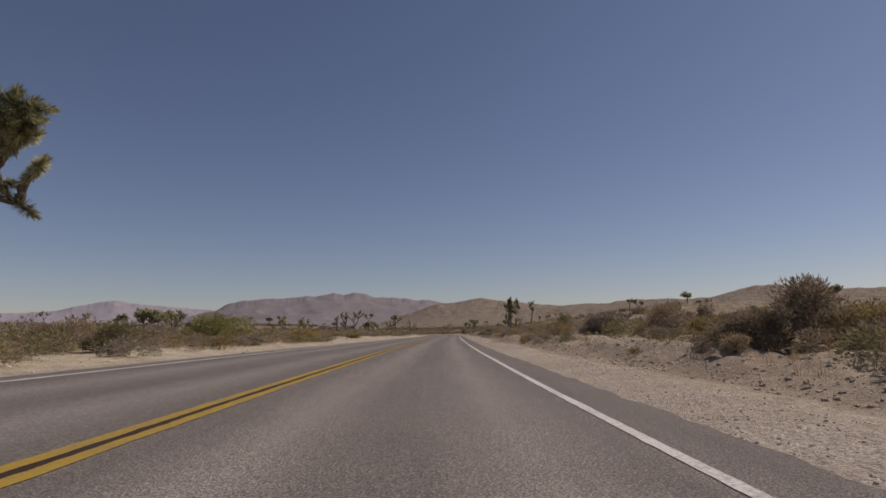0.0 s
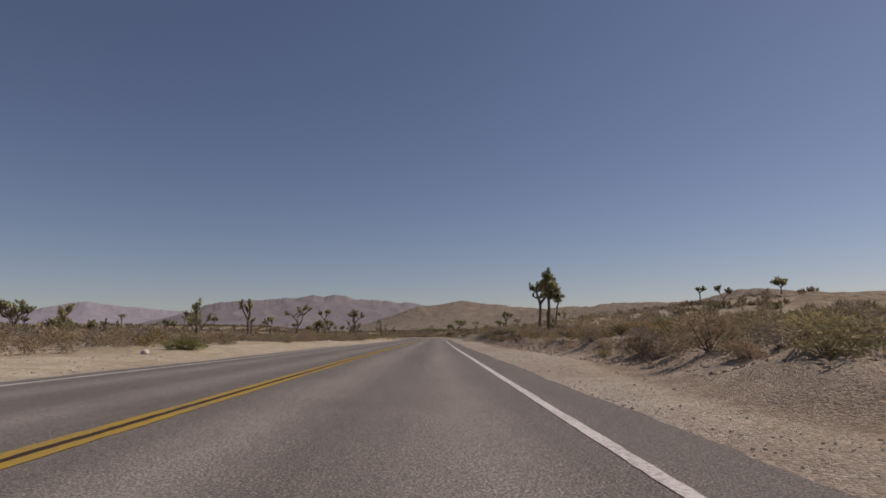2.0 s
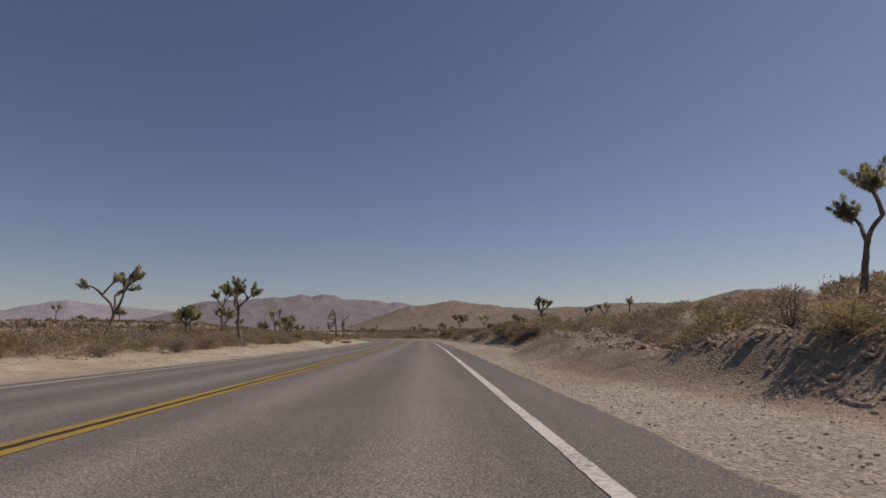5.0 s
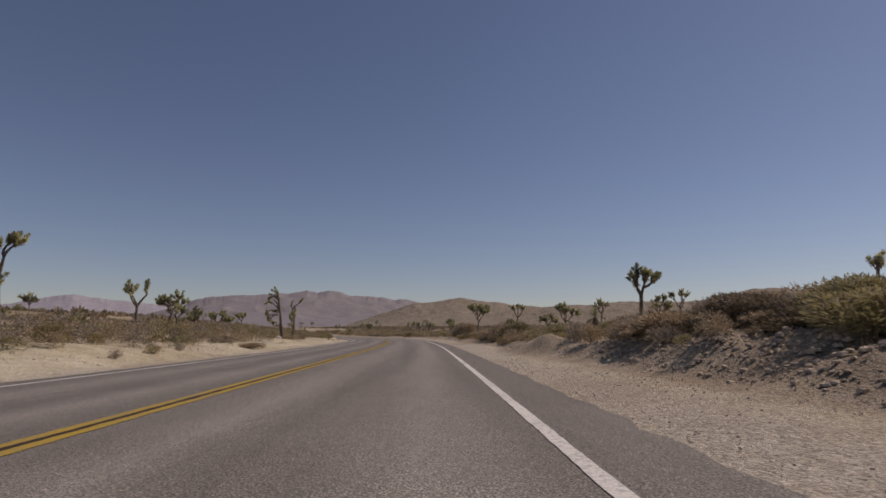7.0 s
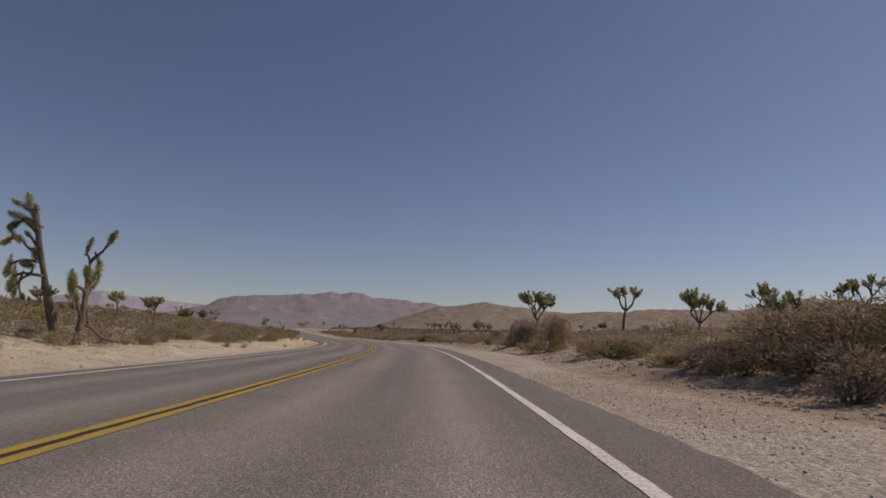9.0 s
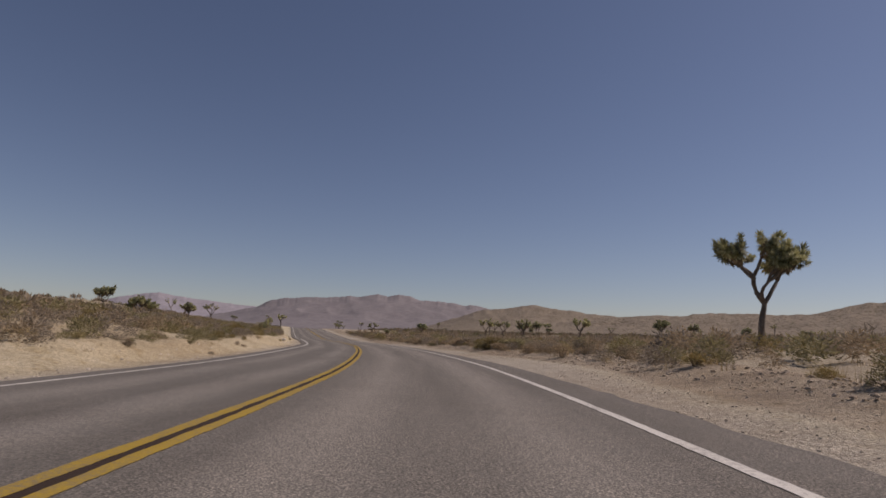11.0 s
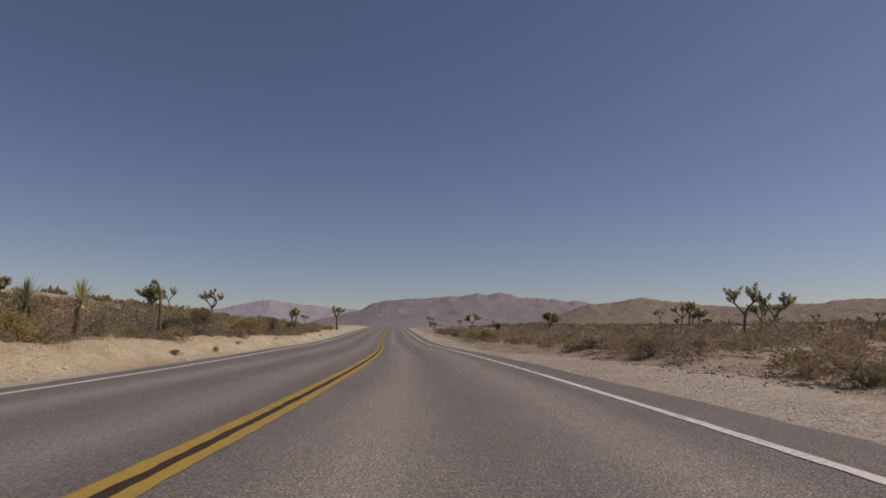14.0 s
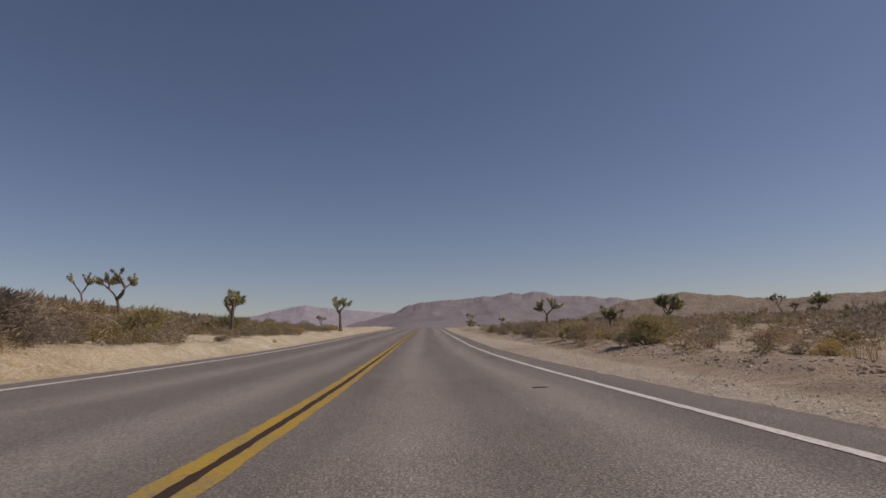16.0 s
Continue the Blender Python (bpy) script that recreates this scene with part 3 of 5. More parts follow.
def finish_tree(x, y, limbs, tips, label, rng, tufts=(), lean=1.0, face=0.0):
    """limbs: (points, radii); tips: (place, way, size); one thing with a trunk, limbs and leaf rosettes"""
    base = new("joshua_tree")
    off = float(along(np.array([x]), np.array([y]))[1][0])
    base.location = (x, y, float(land(x, y)) - 0.06)
    base.rotation_euler = (0, radians(3.6 * lean * math.tanh(off / 8) if abs(off) < 45 else 0), radians(face))
    tagged(base, label, "tree", "joshua trees")
    v, f = [], []
    tube(v, f, limbs[0][0], limbs[0][1], rng, 10)
    part("trunk", mesh_of("trunk", v, f, (BARK,), flat=False), base)
    for points, radii in limbs[1:]:
        v, f = [], []
        tube(v, f, points, radii, rng, 7)
        part("limb", mesh_of("limb", v, f, (BARK,), flat=False), base)
    for place, way, size in tips:
        m = Matrix.Translation(Vector(place)) @ turn_to(way) @ Matrix.Rotation(rng.uniform(0, 6.28), 4, "Z") @ Matrix.Diagonal((size, size, size * rng.uniform(0.9, 1.25), 1))
        part("leaf_rosette", rng.choice(tufts or ROSETTES), base, "", m)
    return base


TREE_LABELS = {
    "arms": "joshua tree with a bare brown trunk and raised leafy arms",
    "crown": "joshua tree with a dense rounded crown of spiky green clusters",
    "club": "slender joshua tree, one bare stalk with a single tuft",
    "old": "old leaning joshua tree with crooked, partly bare limbs",
    "thick": "joshua tree with a stout trunk and thick shaggy arms",
    "bent": "bare dead joshua tree stalk bent over at its top",
}


def joshua(x, y, h, kind, seed, tufts=()):
    rng = random.Random(seed * 7 + 3)
    limbs, tips = [], []
    r0 = 0.05 + 0.022 * h + (0.06 if kind == "thick" else 0.0)
    lean = np.array((rng.uniform(-0.06, 0.06), rng.uniform(-0.06, 0.06), 1.0))
    if kind == "old":
        lean = np.array((rng.choice((-0.3, 0.3)) + rng.uniform(-0.1, 0.1), rng.uniform(-0.15, 0.15), 1.0))
    fork = h * {"arms": rng.uniform(0.42, 0.6), "crown": rng.uniform(0.3, 0.42), "club": 0.86, "old": rng.uniform(0.35, 0.5), "thick": 0.55, "bent": 0.9}[kind]
    top = lean * fork
    trunk = curved(np.zeros(3), top, np.array((rng.uniform(-0.05, 0.05) * h * 0.4, rng.uniform(-0.05, 0.05) * h * 0.4, 0)), 8)
    limbs.append((trunk, [r0 * (1.3 - 0.55 * min(1, 3 * k / 7) - 0.12 * k / 7) for k in range(8)]))
    size = {"arms": 1.05, "crown": 1.32, "club": 1.35, "old": 0.95, "thick": 1.4, "bent": 0.6}[kind] * (0.75 + 0.06 * h)

    def grow(start, way, length, radius, level):
        end = start + unit(way) * length
        pts = curved(start, end, np.array((rng.uniform(-1, 1), rng.uniform(-1, 1), rng.uniform(-0.4, 0.2))) * length * 0.2, 5)
        limbs.append((pts, [radius * (1 - 0.1 * k) for k in range(5)]))
        if level > 0 and length > 0.25:
            for _ in range(rng.choice((2, 2, 3)) if kind == "crown" else 2):
                a = rng.uniform(0, 6.283)
                wide = {"crown": 0.95, "old": 1.1}.get(kind, 0.85)
                w = unit(way) + wide * np.array((math.cos(a), math.sin(a), 0)) + np.array((0, 0, 0.35 if kind != "old" else rng.uniform(-0.3, 0.4)))
                grow(end, w, length * rng.uniform(0.6, 0.85), radius * 0.78, level - 1)
        else:
            up = unit(unit(way) + np.array((0, 0, 0.5)))
            tips.append((end, up, size * rng.uniform(0.8, 1.15)))
            if rng.random() < 0.5 and kind != "club":
                tips.append((start + (end - start) * 0.6, up, size * 0.8))

    left = h - fork
    if kind == "club":
        tips.append((top, lean, size))
        tips.append((top + lean * 0.1, lean + np.array((rng.uniform(-0.8, 0.8), 0.2, 0)), size * 0.85))
    else:
        arms, level = {"arms": (rng.choice((2, 3, 3)), rng.choice((1, 2))), "crown": (rng.choice((4, 5)), 2), "old": (3, 2), "thick": (3, 1)}[kind]
        turn = rng.uniform(0, 6.283)
        for k in range(arms):
            a = turn + 6.283 * k / arms + rng.uniform(-0.4, 0.4)
            wide = {"arms": 0.8, "crown": 0.75, "old": 0.9, "thick": 0.7}[kind]
            w = np.array((math.cos(a) * wide, math.sin(a) * wide, rng.uniform(0.75, 1.1)))
            grow(top - lean * 0.05, w, left * (0.48 if level == 1 else 0.36) * rng.uniform(0.85, 1.15), r0 * 0.62, level)
        reach = max(t[0][2] + 0.3 * t[2] for t in tips)
        stretch = (h - fork) / max(reach - fork, 0.1)
        squeeze = lambda p: np.array((p[0], p[1], fork + (p[2] - fork) * stretch if p[2] > fork else p[2]))
        limbs = [limbs[0]] + [([squeeze(p) for p in pts], rad) for pts, rad in limbs[1:]]
        tips = [(squeeze(p), w, s) for p, w, s in tips]
    return finish_tree(x, y, limbs, tips, TREE_LABELS[kind], rng, tufts)


def drawn_tree(x, y, scale, kind, trunk, arms, seed, radius=0.16, lean=1.0, face=0.0):
    """a tree whose limbs are drawn as lines of (across, up); arms: (points, radius, size of the rosette at the end)"""
    rng = random.Random(seed)
    fork_x, fork_z = trunk[-1][0] * scale, trunk[-1][1] * scale

    def deep(a, b):
        """how far in front of or behind the trunk a limb runs there"""
        out = math.hypot(a - fork_x, max(b - fork_z * 0.6, 0) * 0.5)
        return 0.55 * (math.sin(2.1 * a + 1.3 * b + seed) - math.sin(2.1 * fork_x + 1.3 * fork_z + seed)) * min(1.0, out / 0.6)

    def line(points):
        out = [np.array((a * scale, deep(a * scale, b * scale), b * scale)) for a, b in points]
        fine = []
        for k in range(len(out) - 1):
            before, after = out[max(k - 1, 0)], out[min(k + 2, len(out) - 1)]
            for t in (0.0, 0.5):
                bow = (out[k] + out[k + 1] - before - after) / 16 if t else 0
                fine.append(out[k] + (out[k + 1] - out[k]) * t + bow + np.array([rng.uniform(-1, 1) for _ in range(3)]) * 0.012 * (t > 0))
        return fine + [out[-1]]

    pts = line(trunk)
    limbs = [(pts, [radius * (1.2 - 0.5 * min(1, 2.5 * k / len(pts)) + 0.02 * rng.uniform(-1, 1)) for k in range(len(pts))])]
    tips = []
    for points, rad, size in arms:
        pts = line(points)
        end = 0.45 if size else 0.75
        root = pts[0] - unit(pts[1] - pts[0]) * 0.07
        limbs.append(([root] + pts, [rad * 0.6] + [rad * (1 - (1 - end) * k / (len(pts) - 1)) for k in range(len(pts))]))
        if size:
            way = unit(pts[-1] - pts[-2])
            tips.append((pts[-1] - way * 0.14 * size, way, size * 1.0))
            if size > 1.15:
                for tilt in (-0.8, 0.8):
                    aside = unit(way + tilt * np.array((way[2], 0, -way[0])))
                    tips.append((pts[-1] - way * 0.3 * size + aside * 0.12 * size, aside, size * 0.8))
            if size > 0.85:
                tips.append((pts[-1] - way * 0.42 * size, way + np.array((0.1, 0.3, 0)), size * 0.85))
    return finish_tree(x, y, limbs, tips, TREE_LABELS[kind], rng, PLUMES, lean, face)


def leafy_column(x, y, h, seed):
    """a young joshua tree: an unbranched stem clothed in blades from top to bottom"""
    rng = random.Random(seed)
    base = new("young_joshua_tree")
    base.location = (x, y, float(land(x, y)) - 0.03)
    tagged(base, "unbranched young joshua tree clothed in shaggy leaves", "tree", "young joshua trees")
    v, f = [], []
    pts = curved(np.zeros(3), np.array((0.06, 0.02, h - 0.2)), np.array((0.05, 0, 0)), 7)
    tube(v, f, pts, [0.11] * 6 + [0.08], rng)
    part("stem", mesh_of("stem", v, f, (THATCH,), flat=False), base)
    v, f = blades(rng, 150, (0.06, 0.02, h - 0.5), (0, 0, 1), 0.27, 0.016, 5, 105, 0.32)
    part("leaf_rosette", mesh_of("leaf_rosette", v, f, (BLADE,)), base)
    v, f = blades(rng, 220, (0.03, 0.01, h * 0.12), (0, 0, 1), 0.22, 0.014, 60, 150, h * 0.68)
    part("dead_leaves", mesh_of("dead_leaves", v, f, (THATCH,)), base, "shaggy brown dead leaves down the stem")
    return base


def yucca(x, y, h):
    rng = random.Random(int(x * 31 + y * 7))
    base = new("yucca")
    base.location = (x, y, float(land(x, y)) - 0.03)
    tagged(base, "spiky green yucca on a short shaggy stem", "plant", "yuccas")
    v, f = [], []
    pts = curved(np.zeros(3), np.array((0.05, 0.03, max(h - 0.45, 0.3))), np.array((0.05, 0, 0)), 6)
    tube(v, f, pts, [0.14, 0.12, 0.12, 0.13, 0.14, 0.12], rng)
    part("stem", mesh_of("stem", v, f, (THATCH,), flat=False), base)
    v, f = blades(rng, 140, tuple(pts[-1]), (0, 0, 1), 0.58, 0.022, 5, 118, 0.2)
    part("leaf_rosette", mesh_of("leaf_rosette", v, f, (BLADE,)), base)
    v, f = blades(rng, 80, tuple(pts[2]), (0, 0, 1), 0.42, 0.02, 110, 165, 0.4 * h)
    part("dead_leaves", mesh_of("dead_leaves", v, f, (THATCH,)), base, "hanging brown dead leaves")
    return base


# ---- the joshua trees ----
drawn_tree(5.19, 81.86, 1.0, "thick", [(0.00, 0.00), (-0.05, 1.28), (-0.09, 2.11), (-0.11, 2.94)], [
    ([(-0.11, 2.91), (-0.36, 3.19), (-0.61, 3.25), (-0.83, 3.13)], 0.1, 1.1),
    ([(-0.36, 3.19), (-0.43, 3.61), (-0.58, 3.86)], 0.09, 1),
    ([(-0.58, 3.86), (-0.88, 3.61)], 0.07, 1.1),
    ([(-0.14, 2.91), (-0.24, 3.36), (-0.24, 3.84), (-0.20, 4.33), (-0.22, 4.72)], 0.1, 1.55),
    ([(-0.21, 4.19), (-0.01, 4.44)], 0.07, 1.1),
    ([(-0.09, 3.05), (0.06, 3.49), (0.16, 3.97)], 0.1, 1.5),
    ([(-0.01, 2.91), (0.32, 3.11), (0.80, 3.13)], 0.1, 1.45),
    ([(0.32, 3.11), (0.58, 2.97)], 0.06, 1),
    ([(-0.24, 3.77), (-0.43, 4.11)], 0.07, 0.9),
    ([(0.04, 1.00), (0.14, 1.16)], 0.06, 0.9),
], 69, 0.15, 1.4, -25.7)
drawn_tree(5.17, 86.76, 1.0, "arms", [(0.00, 0.00), (-0.03, 1.19), (-0.06, 2.01), (-0.06, 2.68)], [
    ([(-0.09, 2.68), (-0.25, 3.03), (-0.39, 3.34), (-0.52, 3.55)], 0.105, 0),
    ([(-0.52, 3.55), (-0.70, 3.65), (-0.87, 3.73), (-1.04, 3.73), (-1.10, 4.08)], 0.085, 0.85),
    ([(-0.87, 3.73), (-0.93, 4.02)], 0.06, 0.8),
    ([(-0.70, 3.65), (-0.78, 3.96)], 0.06, 0.8),
    ([(-0.25, 3.01), (-0.53, 3.12), (-0.70, 3.14), (-0.77, 3.28), (-0.71, 3.42)], 0.075, 0.6),
    ([(-0.52, 3.55), (-0.49, 3.80), (-0.41, 4.06), (-0.35, 4.49)], 0.085, 1.15),
    ([(-0.52, 3.55), (-0.34, 3.64), (-0.31, 3.79), (-0.52, 4.02), (-0.57, 4.20)], 0.075, 0.95),
    ([(-0.31, 3.79), (-0.57, 3.85)], 0.06, 0.8),
    ([(-0.19, 3.03), (-0.11, 3.34), (-0.11, 3.65), (-0.15, 3.91)], 0.1, 0),
    ([(-0.15, 3.91), (-0.05, 3.91), (0.08, 3.98), (0.11, 4.18), (0.06, 4.43)], 0.08, 1.05),
    ([(-0.15, 3.91), (-0.23, 4.16), (-0.27, 4.41)], 0.08, 1),
    ([(-0.03, 2.68), (0.10, 2.98), (0.21, 3.29), (0.27, 3.44)], 0.105, 0),
    ([(0.27, 3.44), (0.19, 3.65), (0.20, 3.77), (0.35, 3.87), (0.44, 4.06), (0.41, 4.47), (0.38, 4.82)], 0.1, 1.3),
    ([(0.27, 3.42), (0.41, 3.55), (0.54, 3.67), (0.71, 3.77), (0.78, 4.00), (0.76, 4.22)], 0.09, 1.1),
    ([(0.54, 3.67), (0.59, 3.92), (0.56, 4.10)], 0.07, 0.9),
    ([(0.71, 3.77), (0.88, 3.71), (0.93, 3.55)], 0.06, 0.8),
], 58, 0.15, 1.8, -33.6)
drawn_tree(-19.60, 181.90, 1.0, "old", [(0.00, 0.00), (-0.17, 0.91), (-0.32, 1.87), (-0.40, 2.48), (-0.49, 3.18), (-0.55, 3.79), (-0.58, 4.10)], [
    ([(-0.36, 2.13), (-0.55, 2.18), (-0.72, 2.22), (-0.90, 2.29), (-1.13, 2.18), (-1.23, 1.87)], 0.06, 0.95),
    ([(-0.72, 2.22), (-0.64, 2.43), (-0.84, 2.57)], 0.045, 0.85),
    ([(-0.90, 2.29), (-1.00, 1.90), (-0.90, 1.52)], 0.04, 0.55),
    ([(-0.72, 2.22), (-1.04, 2.01), (-1.13, 1.69)], 0.045, 0.8),
    ([(-0.43, 2.57), (-0.65, 2.62), (-0.94, 2.69), (-1.23, 2.60), (-1.33, 2.29)], 0.055, 0.9),
    ([(-0.48, 2.88), (-0.72, 3.00), (-0.90, 3.26), (-1.08, 3.42)], 0.055, 0.7),
    ([(-1.08, 3.42), (-1.36, 3.30)], 0.045, 0.8),
    ([(-1.08, 3.42), (-1.21, 3.61)], 0.04, 0.8),
    ([(-0.51, 3.00), (-0.69, 3.35), (-0.81, 3.51)], 0.05, 0.5),
    ([(-0.53, 3.44), (-0.72, 3.70), (-0.87, 3.88), (-1.03, 4.00)], 0.05, 1),
    ([(-0.87, 3.88), (-1.19, 3.75)], 0.04, 0.8),
    ([(-0.55, 3.65), (-0.69, 4.14), (-0.75, 4.52)], 0.045, 0.85),
    ([(-0.69, 4.14), (-0.98, 4.36)], 0.04, 0.8),
    ([(-0.58, 4.03), (-0.58, 4.28)], 0.05, 0.7),
    ([(-0.43, 2.57), (-0.58, 2.74), (-0.61, 2.92)], 0.04, 0.7),
], 26, 0.12, 2.0, 37.9)
drawn_tree(-19.20, 182.10, 1.0, "old", [(0.00, 0.00), (0.17, 0.78), (0.27, 1.36), (0.32, 1.80)], [
    ([(0.30, 1.67), (0.14, 1.83), (-0.02, 1.94), (-0.06, 2.22)], 0.06, 1),
    ([(0.32, 1.80), (0.50, 1.94), (0.60, 2.15), (0.68, 2.47)], 0.06, 1.1),
    ([(0.32, 1.80), (0.38, 2.24), (0.44, 2.68), (0.35, 2.96), (0.45, 3.31)], 0.06, 0.75),
    ([(0.44, 2.68), (0.62, 2.89), (0.80, 3.03), (0.98, 3.29), (1.08, 3.45)], 0.055, 0.85),
    ([(0.62, 2.89), (0.69, 2.64)], 0.04, 0.75),
    ([(0.38, 2.15), (0.35, 2.40)], 0.045, 0.9),
    ([(0.17, 0.70), (0.42, 0.56), (0.77, 0.18), (1.22, 0.04)], 0.04, 0),
    ([(0.30, 1.53), (0.33, 1.06), (0.35, 0.56)], 0.035, 0),
    ([(0.14, 0.92), (0.08, 1.27), (0.05, 1.52)], 0.04, 0.6),
], 22, 0.12, 2.0, 35.4)
drawn_tree(-8.28, 9.97, 1.0, "arms", [(0.00, 0.00), (0.06, 1.72), (0.17, 2.61)], [
    ([(0.17, 2.61), (0.41, 3.10), (0.65, 3.49), (0.89, 3.88), (1.13, 4.20), (1.33, 4.44)], 0.13, 1.35),
    ([(0.89, 3.88), (0.93, 4.38), (1.01, 4.72), (1.13, 4.95)], 0.1, 1.5),
    ([(1.13, 4.20), (1.37, 4.49), (1.49, 4.53)], 0.08, 1.2),
    ([(1.01, 4.72), (1.27, 4.81), (1.41, 4.87)], 0.07, 1.3),
    ([(1.41, 4.75), (1.72, 4.82)], 0.06, 0.95),
    ([(0.17, 2.61), (0.49, 3.05), (0.89, 3.22), (1.18, 3.14), (1.25, 3.37)], 0.1, 0),
    ([(1.25, 3.37), (1.38, 3.57), (1.59, 3.79)], 0.085, 1),
    ([(1.18, 3.14), (1.37, 2.96)], 0.075, 1.1),
    ([(0.85, 3.80), (0.95, 3.53), (1.11, 3.51)], 0.06, 0.75),
    ([(0.14, 2.61), (0.02, 3.29), (0.16, 4.28)], 0.12, 1.4),
    ([(0.41, 3.10), (0.53, 3.88), (0.64, 4.67)], 0.1, 1.4),
    ([(0.65, 3.49), (0.79, 4.28), (0.89, 4.75)], 0.1, 1.4),
], 96, 0.2, 2.2, 39.6)
drawn_tree(9.00, 173.90, 1.0, "thick", [(0.00, 0.00), (-0.03, 1.32), (-0.06, 2.81)], [
    ([(-0.09, 2.81), (-0.39, 3.37), (-0.67, 4.09)], 0.13, 1.6),
    ([(-0.39, 3.37), (-0.33, 4.13), (-0.36, 4.76)], 0.11, 1.5),
    ([(-0.03, 2.81), (0.21, 3.57), (0.21, 4.56)], 0.12, 1.6),
    ([(0.21, 3.30), (0.67, 3.63), (0.94, 4.29)], 0.11, 1.5),
    ([(0.94, 4.29), (1.15, 4.42)], 0.08, 1.1),
    ([(0.21, 3.96), (0.52, 4.49)], 0.08, 1.2),
    ([(-0.67, 4.03), (-0.82, 4.16)], 0.08, 1),
], 31, 0.2, 1.0, -21.5)
drawn_tree(-38.7, 258.4, 1.375, "bent", [(0.0, 0.0), (0.03, 0.75), (0.0, 1.25)], [
    ([(0.0, 1.25), (-0.04, 1.43), (-0.14, 1.55), (-0.24, 1.57)], 0.06, 0.5),
], 75, 0.07)
drawn_tree(-19.45, 90.55, 2.239, "arms", [(0.0, 0.0), (0.01, 0.47), (0.01, 0.92)], [
    ([(0.01, 0.9), (-0.12, 1.17), (-0.18, 1.42), (-0.14, 1.59)], 0.10, 1.0),
    ([(0.01, 0.9), (0.16, 1.12), (0.14, 1.42), (0.1, 1.62)], 0.10, 1.0),
    ([(-0.16, 1.35), (-0.24, 1.52)], 0.07, 0.9),
    ([(0.15, 1.27), (0.2, 1.42)], 0.07, 0.9),
    ([(0.08, 1.17), (-0.02, 1.42)], 0.06, 0.9),
], 76, 0.15)
joshua(-30.23, 54.79, 3.1, "crown", 151)
joshua(-31.48, 61.51, 2.8, "arms", 197)
joshua(-59.54, 115.56, 5.8, "crown", 848)
joshua(-23.26, 72.10, 2.2, "club", 562)
joshua(-47.93, 113.69, 3.2, "arms", 211)
joshua(-43.76, 126.53, 3.4, "arms", 173)
joshua(-40.46, 125.63, 4.0, "arms", 228)
joshua(-16.97, 74.94, 2.6, "club", 331)
joshua(-47.74, 118.00, 3.7, "arms", 181)
joshua(-30.60, 104.92, 2.9, "arms", 207)
joshua(-31.01, 107.53, 3.6, "arms", 665)
joshua(-42.07, 129.43, 4.8, "arms", 399)
joshua(-24.81, 106.14, 2.8, "club", 421)
joshua(-24.33, 112.25, 3.2, "arms", 558)
joshua(-28.48, 136.77, 5.9, "old", 612)
joshua(-26.99, 146.98, 3.2, "crown", 865)
joshua(-27.10, 157.00, 3.5, "arms", 287)
joshua(-18.08, 135.88, 4.8, "arms", 762)
joshua(10.67, 113.25, 4.7, "arms", 546)
leafy_column(6.45, 91.06, 2.3, 5)
leafy_column(6.95, 91.3, 1.65, 6)
joshua(29.96, 117.20, 2.5, "arms", 589)
joshua(42.0, 120.0, 2.4, "crown", 59)
joshua(29.58, 109.32, 2.8, "arms", 562)
joshua(-28.8, 160.5, 5.6, "arms", 529)
joshua(-24.60, 166.40, 3.5, "arms", 734)
joshua(-24.10, 168.90, 2.9, "old", 337)
joshua(-26.5, 175.7, 2.2, "arms", 842)
joshua(-26.6, 179.1, 1.9, "arms", 804)
joshua(-25.8, 178.1, 2.0, "club", 650)
joshua(-25.2, 180.7, 2.0, "arms", 76)
joshua(-39.0, 206.1, 2.8, "arms", 666)
joshua(-36.5, 206.2, 2.6, "arms", 141)
joshua(10.9, 174.8, 2.4, "arms", 325)
yucca(2.10, 158.50, 1.5)
joshua(30.5, 223.5, 5.7, "arms", 452)
joshua(25.4, 218.4, 4.5, "arms", 269)
joshua(14.9, 211.0, 3.9, "arms", 395)
joshua(10.2, 211.4, 4.1, "crown", 241)
joshua(2.9, 204.8, 3.7, "arms", 547)
joshua(-1.5, 221.4, 4.9, "crown", 180)
joshua(3.8, 185.6, 2.0, "arms", 574)
joshua(-37.7, 213.2, 2.9, "arms", 24)
joshua(-36.5, 217.0, 2.7, "arms", 270)
joshua(-64.5, 265.4, 3.2, "crown", 478)
joshua(-54.5, 258.3, 2.6, "crown", 200)
joshua(-58.1, 265.8, 2.4, "crown", 441)
joshua(-64.2, 284.6, 2.9, "crown", 406)
joshua(-66.6, 296.0, 3.9, "old", 461)
joshua(-79.1, 302.8, 3.2, "arms", 614)
joshua(-54.2, 292.3, 2.5, "arms", 519)
joshua(-63.4, 318.7, 3.4, "thick", 297)
joshua(-71.1, 382.5, 2.9, "arms", 504)
joshua(-41.6, 313.0, 2.8, "arms", 235)
joshua(-32.9, 319.8, 2.7, "crown", 648)
joshua(-35.8, 300.9, 1.7, "arms", 681)
joshua(-16.4, 278.1, 3.3, "arms", 142)
joshua(-14.2, 281.4, 3.1, "arms", 599)
joshua(-11.2, 266.3, 2.8, "thick", 89)
joshua(-6.0, 251.6, 2.5, "arms", 189)
joshua(9.7, 291.8, 3.1, "crown", 511)
joshua(-17.4, 301.4, 3.2, "arms", 42)
yucca(-36.0, 251.2, 1.35)
yucca(-36.6, 253.2, 1.4)
yucca(-36.9, 254.2, 0.9)
joshua(-53.4, 291.3, 2.4, "club", 92)
joshua(-11.7, 299.1, 3.0, "arms", 452)
joshua(-7.0, 316.3, 2.6, "arms", 405)
